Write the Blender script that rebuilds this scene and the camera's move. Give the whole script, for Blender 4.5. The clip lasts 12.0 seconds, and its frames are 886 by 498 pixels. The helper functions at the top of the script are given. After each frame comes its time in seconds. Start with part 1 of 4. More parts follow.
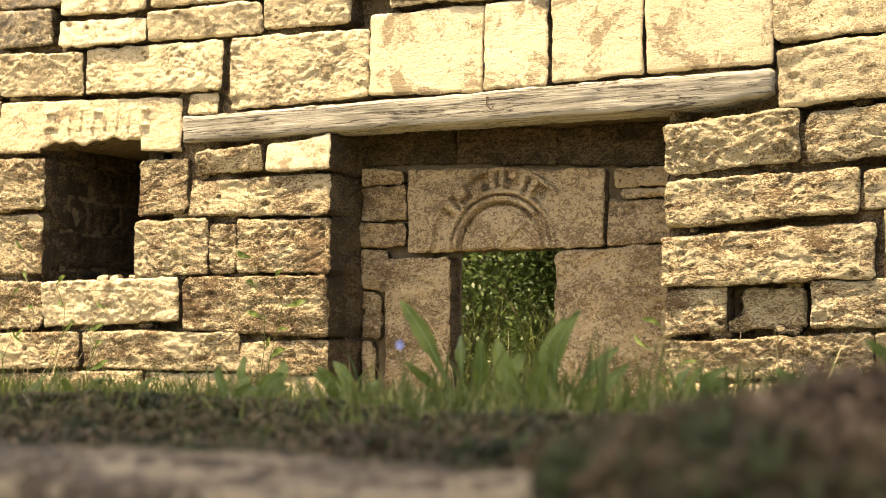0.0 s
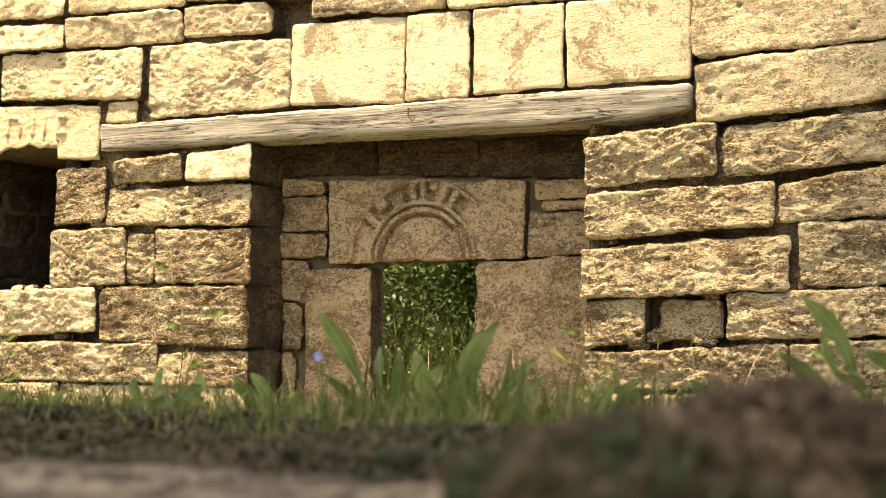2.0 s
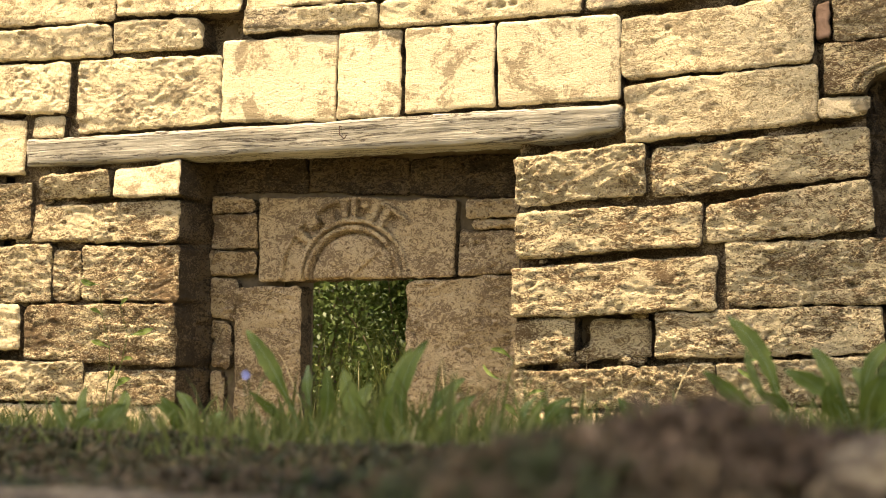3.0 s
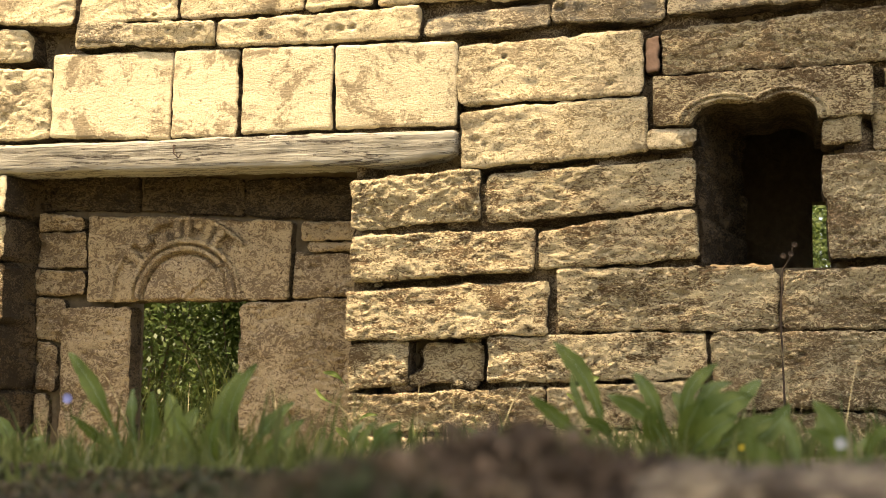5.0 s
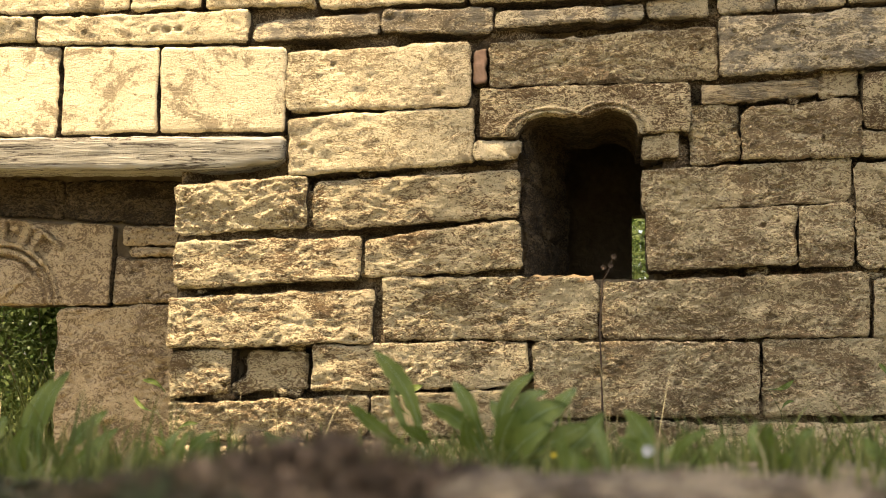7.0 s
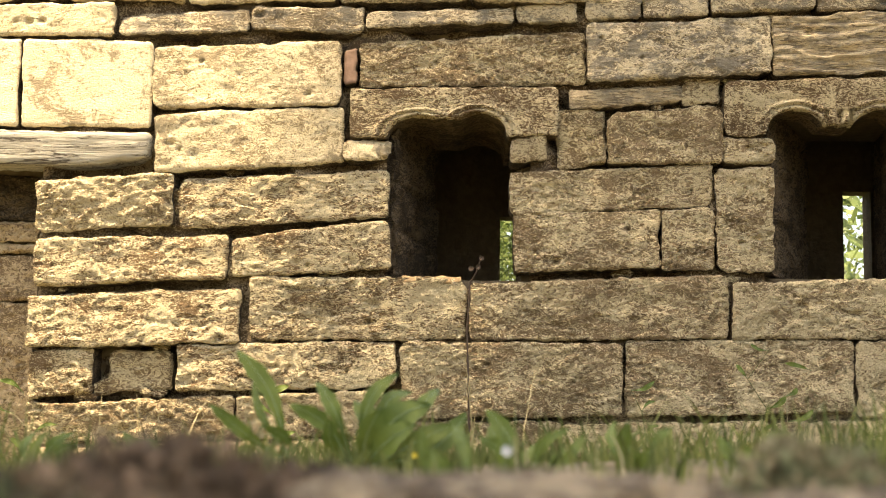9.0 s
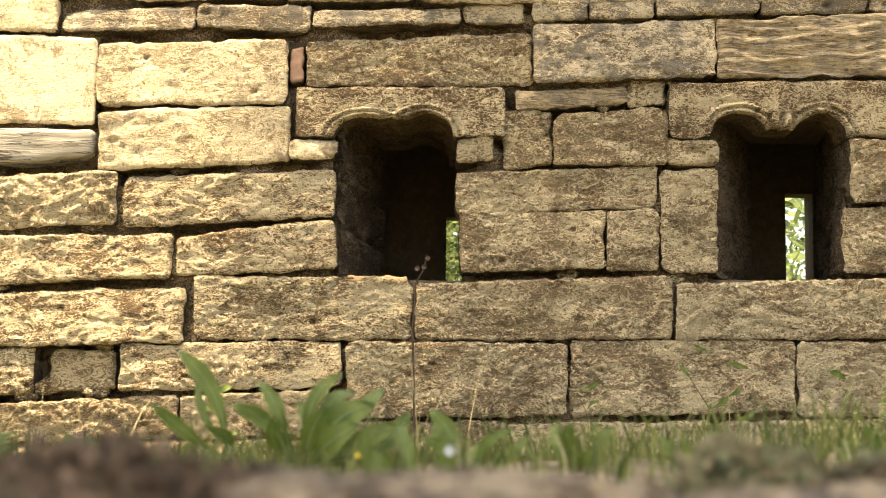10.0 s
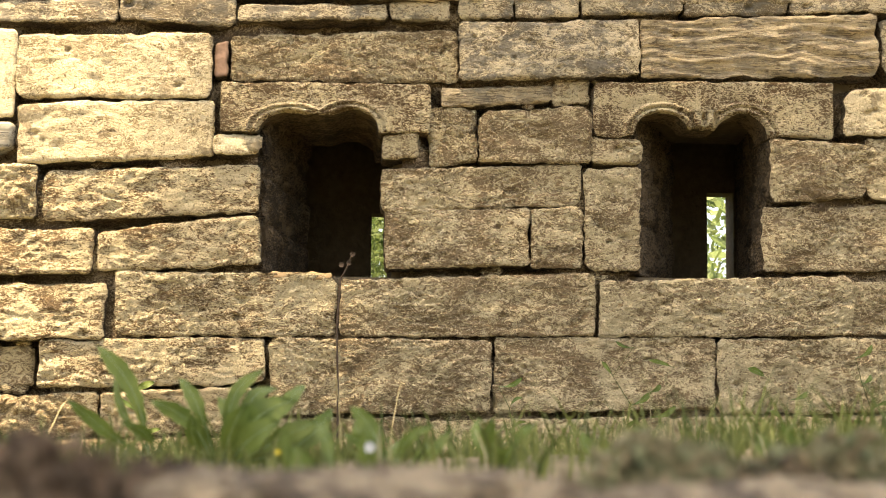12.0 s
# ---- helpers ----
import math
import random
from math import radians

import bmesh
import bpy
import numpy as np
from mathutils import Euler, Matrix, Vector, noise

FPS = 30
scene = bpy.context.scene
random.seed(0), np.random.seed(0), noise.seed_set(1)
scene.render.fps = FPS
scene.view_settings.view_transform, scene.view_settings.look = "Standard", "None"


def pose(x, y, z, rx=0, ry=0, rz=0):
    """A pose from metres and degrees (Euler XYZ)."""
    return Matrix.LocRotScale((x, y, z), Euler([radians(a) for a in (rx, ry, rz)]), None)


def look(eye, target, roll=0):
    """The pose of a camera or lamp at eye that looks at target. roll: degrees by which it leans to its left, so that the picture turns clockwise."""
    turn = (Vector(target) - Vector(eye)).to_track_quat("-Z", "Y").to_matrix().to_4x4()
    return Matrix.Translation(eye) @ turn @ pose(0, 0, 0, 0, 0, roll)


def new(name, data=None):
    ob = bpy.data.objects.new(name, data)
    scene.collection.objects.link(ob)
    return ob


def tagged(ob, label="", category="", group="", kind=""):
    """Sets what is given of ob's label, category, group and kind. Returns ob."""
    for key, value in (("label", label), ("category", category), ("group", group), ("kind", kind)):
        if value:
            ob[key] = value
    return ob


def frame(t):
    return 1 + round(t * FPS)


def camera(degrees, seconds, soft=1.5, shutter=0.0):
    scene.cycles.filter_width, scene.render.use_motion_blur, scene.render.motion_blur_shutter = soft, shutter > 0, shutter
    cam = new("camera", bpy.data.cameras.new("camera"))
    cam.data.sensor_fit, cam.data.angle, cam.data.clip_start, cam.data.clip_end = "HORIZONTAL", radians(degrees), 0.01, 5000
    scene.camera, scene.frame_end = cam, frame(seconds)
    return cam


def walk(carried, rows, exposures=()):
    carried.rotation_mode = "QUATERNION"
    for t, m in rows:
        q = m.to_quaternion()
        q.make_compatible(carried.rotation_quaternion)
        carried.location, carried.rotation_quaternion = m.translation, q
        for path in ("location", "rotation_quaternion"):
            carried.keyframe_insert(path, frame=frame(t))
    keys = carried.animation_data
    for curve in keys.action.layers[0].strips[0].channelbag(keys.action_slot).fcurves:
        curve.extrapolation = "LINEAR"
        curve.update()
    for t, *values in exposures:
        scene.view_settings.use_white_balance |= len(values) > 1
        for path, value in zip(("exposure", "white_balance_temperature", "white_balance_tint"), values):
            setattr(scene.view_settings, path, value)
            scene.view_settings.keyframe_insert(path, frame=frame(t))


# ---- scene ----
# a camera on a tripod head pans to the right and tilts up; the lens sits a hand's width ahead of the head's axis
cam = camera(36.68, 12.0, soft=1.0)
EYE = 0.5
LENS_AHEAD = (-0.003, -0.003, -0.118)
ROWS = [
    (0.0, 27.57, 3.43, -0.32),
    (0.5, 27.12, 3.46, -0.35),
    (1.0, 26.44, 3.55, -0.33),
    (1.5, 25.54, 3.68, -0.31),
    (2.0, 24.22, 3.92, -0.35),
    (2.5, 22.91, 4.26, -0.39),
    (3.0, 21.28, 4.72, -0.43),
    (5.0, 14.28, 5.77, -0.63),
    (5.5, 12.35, 5.92, -0.72),
    (6.0, 10.35, 6.10, -0.73),
    (6.5, 8.61, 6.16, -0.69),
    (7.0, 6.90, 6.20, -0.71),
    (9.0, 1.32, 6.29, -0.72),
    (9.5, 0.16, 6.31, -0.75),
    (10.0, -0.97, 6.31, -0.72),
    (10.5, -1.93, 6.30, -0.73),
    (11.0, -2.97, 6.27, -0.75),
    (11.5, -3.71, 6.23, -0.72),
    (12.0, -4.16, 6.21, -0.71),
]


def head_pose(yaw, pitch, roll):
    turned = pose(0, 0, 0, 90 + pitch, roll, yaw)
    return Matrix.Translation(Vector((0, 0, EYE)) + turned @ Vector(LENS_AHEAD)) @ turned


walk(cam, [(t, head_pose(yaw, pitch, roll)) for t, yaw, pitch, roll in ROWS],
     exposures=[(0.0, 1.68, 7900, 13), (2.5, 1.60, 7900, 13), (5.5, 1.46, 7900, 13), (7.0, 1.58, 7900, 13), (9.0, 1.99, 7900, 12), (12.0, 2.10, 7900, 12)])
cam.data.dof.use_dof = True
cam.data.dof.focus_distance = 8.2
cam.data.dof.aperture_fstop = 4.0

# ---- light ----
SUN_FROM = Vector((-0.12, -0.215, 0.969)).normalized()
world = bpy.data.worlds.new("sky")
scene.world = world
world.use_nodes = True
wn = world.node_tree.nodes
sky = wn.new("ShaderNodeTexSky")
sky.sky_type = "NISHITA"
sky.sun_disc = False
sky.sun_elevation = math.asin(SUN_FROM.z)
sky.sun_rotation = math.atan2(SUN_FROM.x, SUN_FROM.y)
sky.dust_density = 4.0
sky.ozone_density = 0.4
wn["Background"].inputs["Strength"].default_value = 0.15
world.node_tree.links.new(sky.outputs["Color"], wn["Background"].inputs["Color"])
sun = new("sun", bpy.data.lights.new("sun", "SUN"))
sun.data.energy = 5.0
sun.data.angle = radians(1.0)
sun.data.color = (1.0, 0.885, 0.69)
sun.matrix_world = look(SUN_FROM * 30, (0, 0, 0))


# ---- materials ----
def node_material(name, rough=0.9):
    m = bpy.data.materials.new(name)
    m.use_nodes = True
    t = m.node_tree
    b = t.nodes["Principled BSDF"]
    b.inputs["Roughness"].default_value = rough
    b.inputs["Specular IOR Level"].default_value = 0.25
    return m, t, b


def noise_node(t, scale, detail=6.0, rough=0.6, squash=(1, 1, 1), distortion=0.0):
    co = t.nodes.new("ShaderNodeTexCoord")
    mp = t.nodes.new("ShaderNodeMapping")
    mp.inputs["Scale"].default_value = squash
    n = t.nodes.new("ShaderNodeTexNoise")
    n.inputs["Scale"].default_value = scale
    n.inputs["Detail"].default_value = detail
    n.inputs["Roughness"].default_value = rough
    n.inputs["Distortion"].default_value = distortion
    t.links.new(co.outputs["Object"], mp.inputs["Vector"])
    t.links.new(mp.outputs["Vector"], n.inputs["Vector"])
    return n.outputs["Fac"]


def arith(t, op, a, b):
    n = t.nodes.new("ShaderNodeMath")
    n.operation = op
    for i, v in enumerate((a, b)):
        if isinstance(v, (int, float)):
            n.inputs[i].default_value = v
        else:
            t.links.new(v, n.inputs[i])
    return n.outputs[0]


def ramp(t, fac, stops):
    n = t.nodes.new("ShaderNodeValToRGB")
    r = n.color_ramp
    while len(r.elements) < len(stops):
        r.elements.new(0.5)
    for e, (p, c) in zip(r.elements, stops):
        e.position = p
        e.color = (*c, 1) if len(c) == 3 else c
    t.links.new(fac, n.inputs["Fac"])
    return n.outputs["Color"]


def mix(t, fac, a, b, blend="MIX"):
    n = t.nodes.new("ShaderNodeMix")
    n.data_type = "RGBA"
    n.blend_type = blend
    for sock, v in ((n.inputs[0], fac), (n.inputs[6], a), (n.inputs[7], b)):
        if isinstance(v, (int, float)):
            sock.default_value = v
        elif isinstance(v, tuple):
            sock.default_value = (*v, 1)
        else:
            t.links.new(v, sock)
    return n.outputs[2]


def bump(t, height, strength, distance, under=None):
    n = t.nodes.new("ShaderNodeBump")
    n.inputs["Strength"].default_value = strength
    n.inputs["Distance"].default_value = distance
    t.links.new(height, n.inputs["Height"])
    if under is not None:
        t.links.new(under, n.inputs["Normal"])
    return n.outputs["Normal"]


def ridges(t, n, width):
    """1 along the winding lines where the noise n crosses its middle, falling to 0 beside them."""
    away = arith(t, "MULTIPLY", arith(t, "ABSOLUTE", arith(t, "SUBTRACT", n, 0.5), 0.0), 1.0 / width)
    return arith(t, "MAXIMUM", arith(t, "SUBTRACT", 1.0, away), 0.0)


def limestone(name, cream, brown, lean=0.0, crust=0.012, fine=0.004, squash=(1, 1, 1.8), grey=0.0, scale=15.0, stain=0.0):
    """Weathered limestone: a winding cream crust standing proud of brown eroded hollows, pitted and grained.
    lean: more brown (plus) or less. crust: its height in metres. stain: how strongly dark speckled stains cover it."""
    m, t, b = node_material(name, 0.92)
    broad = noise_node(t, 3.4, 7, 0.68, (1, 1, 1.5), 0.5)
    lines = ridges(t, noise_node(t, scale, 2.5, 0.55, squash, 1.7), 0.12)
    threads = ridges(t, noise_node(t, scale * 2.1, 2, 0.55, squash, 1.4), 0.12)
    small = noise_node(t, scale * 3.2, 5, 0.72, squash, 0.6)
    grain = noise_node(t, 115, 3, 0.75)
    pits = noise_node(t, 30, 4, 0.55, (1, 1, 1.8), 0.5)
    height = arith(t, "ADD", arith(t, "MULTIPLY", lines, 0.46), arith(t, "ADD", arith(t, "MULTIPLY", threads, 0.32), arith(t, "MULTIPLY", small, 0.40)))
    info = t.nodes.new("ShaderNodeObjectInfo")
    own = arith(t, "MULTIPLY", arith(t, "SUBTRACT", info.outputs["Random"], 0.5), 0.22)
    mask = arith(t, "ADD", height, arith(t, "MULTIPLY", arith(t, "SUBTRACT", broad, 0.5), 2.0))
    mask = arith(t, "SUBTRACT", arith(t, "ADD", mask, own), lean)
    col = ramp(t, mask, [(0.40, brown), (0.48, tuple(0.6 * x + 0.4 * y for x, y in zip(brown, cream))), (0.56, tuple(0.2 * x + 0.8 * y for x, y in zip(brown, cream))), (0.66, cream)])
    col = mix(t, ramp(t, grain, [(0.36, (0.0,) * 3), (0.62, (1.0,) * 3)]), mix(t, 1.0, col, (0.74, 0.71, 0.66), "MULTIPLY"), col)
    # crevice darkening put into the colour of the pits
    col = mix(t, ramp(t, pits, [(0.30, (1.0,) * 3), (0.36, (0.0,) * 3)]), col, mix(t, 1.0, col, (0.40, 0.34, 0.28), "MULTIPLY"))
    if stain:
        spots = arith(t, "ADD", arith(t, "MULTIPLY", noise_node(t, 3.0, 9, 0.74, (1, 1, 1.2), 0.6), 0.8), arith(t, "MULTIPLY", noise_node(t, 46, 4, 0.75), 0.28))
        col = mix(t, ramp(t, spots, [(0.56, (0.0,) * 3), (0.61, (stain,) * 3)]), col, mix(t, broad, (0.19, 0.135, 0.075), (0.30, 0.235, 0.14)))
    if grey:
        lichen = noise_node(t, 5.5, 9, 0.78, (1, 1, 1.5), 0.3)
        col = mix(t, ramp(t, lichen, [(0.49, (0.0,) * 3), (0.56, (grey,) * 3)]), col, (0.165, 0.145, 0.11))
    t.links.new(col, b.inputs["Base Color"])
    nrm = bump(t, height, 1.0, crust)
    nrm = bump(t, ramp(t, pits, [(0.27, (0.0,) * 3), (0.38, (1.0,) * 3)]), 0.9, crust * 0.8, nrm)
    nrm = bump(t, grain, 0.7, fine, nrm)
    t.links.new(nrm, b.inputs["Normal"])
    return m


CREAM = (0.82, 0.68, 0.42)
BROWN = (0.20, 0.13, 0.066)
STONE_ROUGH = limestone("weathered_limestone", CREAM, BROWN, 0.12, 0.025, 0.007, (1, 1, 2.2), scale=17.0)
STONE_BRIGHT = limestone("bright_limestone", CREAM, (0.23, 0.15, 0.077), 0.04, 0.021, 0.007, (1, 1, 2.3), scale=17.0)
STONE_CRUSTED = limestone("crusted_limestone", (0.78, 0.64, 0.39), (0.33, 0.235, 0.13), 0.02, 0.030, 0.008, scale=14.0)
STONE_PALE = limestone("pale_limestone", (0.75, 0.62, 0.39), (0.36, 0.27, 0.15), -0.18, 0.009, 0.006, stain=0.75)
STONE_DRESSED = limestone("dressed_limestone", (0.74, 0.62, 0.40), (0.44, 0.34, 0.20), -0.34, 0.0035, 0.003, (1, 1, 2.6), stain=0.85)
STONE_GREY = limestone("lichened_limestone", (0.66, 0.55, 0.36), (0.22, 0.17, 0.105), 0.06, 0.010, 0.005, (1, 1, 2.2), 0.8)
# brown patina, deepened to hold the shade of the door recess as well
STONE_BROWN = limestone("brown_patina_shade_limestone", (0.64, 0.49, 0.295), (0.29, 0.205, 0.12), 0.10, 0.011, 0.008, (1, 1, 1.3), scale=15.0)
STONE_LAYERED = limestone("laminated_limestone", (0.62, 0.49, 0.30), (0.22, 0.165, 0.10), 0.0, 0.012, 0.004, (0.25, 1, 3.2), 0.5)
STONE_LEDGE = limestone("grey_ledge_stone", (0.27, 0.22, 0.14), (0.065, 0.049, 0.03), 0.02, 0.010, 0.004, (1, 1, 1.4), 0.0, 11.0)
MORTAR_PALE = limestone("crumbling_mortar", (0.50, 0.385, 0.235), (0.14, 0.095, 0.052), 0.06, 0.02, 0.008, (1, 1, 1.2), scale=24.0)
# limestone with shade put into its colour, for joints, soffits, cheeks and the recess
STONE_SHADED = limestone("shade_dark_limestone", (0.20, 0.145, 0.085), (0.065, 0.047, 0.028), 0.12, 0.016, 0.006)


def plain(name, dark, light, scale, rough=0.9, squash=(1, 1, 1), relief=0.01, translucent=0.0):
    m, t, b = node_material(name, rough)
    n = noise_node(t, scale, 7, 0.65, squash, 0.4)
    info = t.nodes.new("ShaderNodeObjectInfo")
    geo = t.nodes.new("ShaderNodeNewGeometry")
    fac = arith(t, "ADD", arith(t, "MULTIPLY", n, 0.7), arith(t, "MULTIPLY", geo.outputs["Random Per Island"], 0.3))
    fac = arith(t, "ADD", fac, arith(t, "MULTIPLY", arith(t, "SUBTRACT", info.outputs["Random"], 0.5), 0.12))
    t.links.new(ramp(t, fac, [(0.32, dark), (0.68, light)]), b.inputs["Base Color"])
    if relief:
        t.links.new(bump(t, n, 0.7, relief), b.inputs["Normal"])
    if translucent:
        tr = t.nodes.new("ShaderNodeBsdfTranslucent")
        t.links.new(ramp(t, fac, [(0.32, dark), (0.68, light)]), tr.inputs["Color"])
        sh = t.nodes.new("ShaderNodeMixShader")
        sh.inputs["Fac"].default_value = translucent
        out = t.nodes["Material Output"]
        t.links.new(b.outputs[0], sh.inputs[1])
        t.links.new(tr.outputs[0], sh.inputs[2])
        t.links.new(sh.outputs[0], out.inputs["Surface"])
    return m


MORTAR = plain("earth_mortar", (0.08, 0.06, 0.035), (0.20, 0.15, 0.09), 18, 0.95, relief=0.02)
BRICK = plain("red_brick", (0.13, 0.08, 0.05), (0.25, 0.155, 0.105), 22, 0.9)
SILL_TILE = plain("orange_tile", (0.27, 0.175, 0.085), (0.42, 0.29, 0.15), 25, 0.9)


def turf():
    """Dry soil half covered by short turf in patches."""
    m, t, b = node_material("soil_and_turf", 0.95)
    earth = ramp(t, noise_node(t, 9, 7, 0.65), [(0.32, (0.09, 0.07, 0.04)), (0.68, (0.24, 0.185, 0.11))])
    green = ramp(t, noise_node(t, 38, 5, 0.7), [(0.35, (0.035, 0.045, 0.012)), (0.65, (0.16, 0.165, 0.06))])
    cover = noise_node(t, 0.9, 8, 0.7, (1, 1, 1), 0.4)
    t.links.new(mix(t, ramp(t, cover, [(0.46, (0.0,) * 3), (0.54, (0.9,) * 3)]), earth, green), b.inputs["Base Color"])
    t.links.new(bump(t, noise_node(t, 24, 7, 0.7), 0.8, 0.03), b.inputs["Normal"])
    return m


SOIL = turf()
GRASS = plain("grass_blade", (0.045, 0.062, 0.011), (0.17, 0.185, 0.05), 3, 0.6, relief=0, translucent=0.35)
STRAW = plain("dry_grass", (0.30, 0.25, 0.13), (0.45, 0.38, 0.22), 5, 0.7, relief=0, translucent=0.2)
LEAF = plain("weed_leaf", (0.05, 0.085, 0.012), (0.16, 0.20, 0.04), 16, 0.5, relief=0.002, translucent=0.35)
RIB = plain("leaf_midrib", (0.14, 0.20, 0.09), (0.22, 0.28, 0.14), 20, 0.5, relief=0)
SHRUB_LEAF = plain("shrub_leaf", (0.05, 0.085, 0.02), (0.17, 0.215, 0.07), 1.2, 0.5, relief=0, translucent=0.35)
BARK = plain("bark", (0.07, 0.055, 0.04), (0.19, 0.15, 0.11), 14, 0.9, (1, 1, 0.25), 0.02)


def leaflets(name, colours):
    m, t, b = node_material(name, 0.75)
    geo = t.nodes.new("ShaderNodeNewGeometry")
    n = noise_node(t, 9, 4, 0.6)
    fac = arith(t, "ADD", arith(t, "MULTIPLY", geo.outputs["Random Per Island"], 0.45), arith(t, "SUBTRACT", arith(t, "MULTIPLY", n, 1.5), 0.45))
    t.links.new(ramp(t, fac, [(0.1 + 0.8 * i / (len(colours) - 1), c) for i, c in enumerate(colours)]), b.inputs["Base Color"])
    return m


MOSS_BROWN = leaflets("brown_stonecrop", [(0.012, 0.014, 0.005), (0.032, 0.043, 0.012), (0.036, 0.024, 0.011), (0.076, 0.053, 0.026), (0.144, 0.104, 0.058)])
MOSS_GREEN = leaflets("green_stonecrop", [(0.035, 0.04, 0.018), (0.10, 0.11, 0.05), (0.13, 0.095, 0.05), (0.19, 0.195, 0.10)])
MOSS_PINK = leaflets("faded_stonecrop", [(0.016, 0.013, 0.006), (0.047, 0.031, 0.017), (0.086, 0.058, 0.035), (0.166, 0.115, 0.072)])
MOSS_DARK = leaflets("dark_moss", [(0.013, 0.015, 0.005), (0.040, 0.045, 0.013), (0.061, 0.040, 0.017), (0.108, 0.086, 0.036)])
TWIG = plain("dry_stalk", (0.03, 0.02, 0.013), (0.085, 0.055, 0.035), 30, 0.8, relief=0)
IRON = plain("rusty_iron", (0.04, 0.03, 0.025), (0.10, 0.06, 0.04), 60, 0.6, relief=0)
PETAL_BLUE = plain("blue_petal", (0.22, 0.24, 0.50), (0.38, 0.40, 0.66), 60, 0.6, relief=0, translucent=0.3)
PETAL_WHITE = plain("white_petal", (0.4, 0.4, 0.37), (0.6, 0.6, 0.56), 60, 0.6, relief=0, translucent=0.3)
PETAL_YELLOW = plain("yellow_petal", (0.6, 0.42, 0.03), (0.75, 0.58, 0.06), 60, 0.6, relief=0)


def weathered_wood():
    m, t, b = node_material("weathered_timber", 0.85)
    grain = noise_node(t, 30, 8, 0.7, (0.06, 1, 1), 0.3)
    broad = noise_node(t, 2.0, 5, 0.6, (0.6, 1, 2))
    crack = noise_node(t, 11, 6, 0.6, (0.07, 1, 1.6), 1.2)
    col = ramp(t, arith(t, "ADD", arith(t, "MULTIPLY", grain, 0.6), arith(t, "MULTIPLY", broad, 0.45)),
               [(0.38, (0.20, 0.175, 0.13)), (0.52, (0.35, 0.315, 0.24)), (0.66, (0.50, 0.455, 0.36))])
    line = ramp(t, crack, [(0.47, (0.0,) * 3), (0.49, (1.0,) * 3), (0.505, (1.0,) * 3), (0.52, (0.0,) * 3)])
    t.links.new(mix(t, line, col, (0.075, 0.06, 0.045)), b.inputs["Base Color"])
    nrm = bump(t, grain, 1.0, 0.02)
    t.links.new(bump(t, arith(t, "SUBTRACT", 1.0, line), 0.5, 0.008, nrm), b.inputs["Normal"])
    return m


TIMBER = weathered_wood()


# ---- builders ----
def mesh_ob(name, verts, faces, material, parent=None, label="", smooth=False):
    me = bpy.data.meshes.new(name)
    me.from_pydata(verts, [], faces)
    me.materials.append(material)
    if smooth:
        me.polygons.foreach_set("use_smooth", [True] * len(me.polygons))
    me.update()
    ob = new(name, me)
    ob.parent = parent
    return tagged(ob, label)


def thing(name, label, category, group="", at=(0, 0, 0), kind=""):
    ob = new(name)
    ob.location = at
    ob.empty_display_size = 0.1
    return tagged(ob, label, category, group, kind)


def lerp(a, b, u):
    return a + (b - a) * u


count = 0


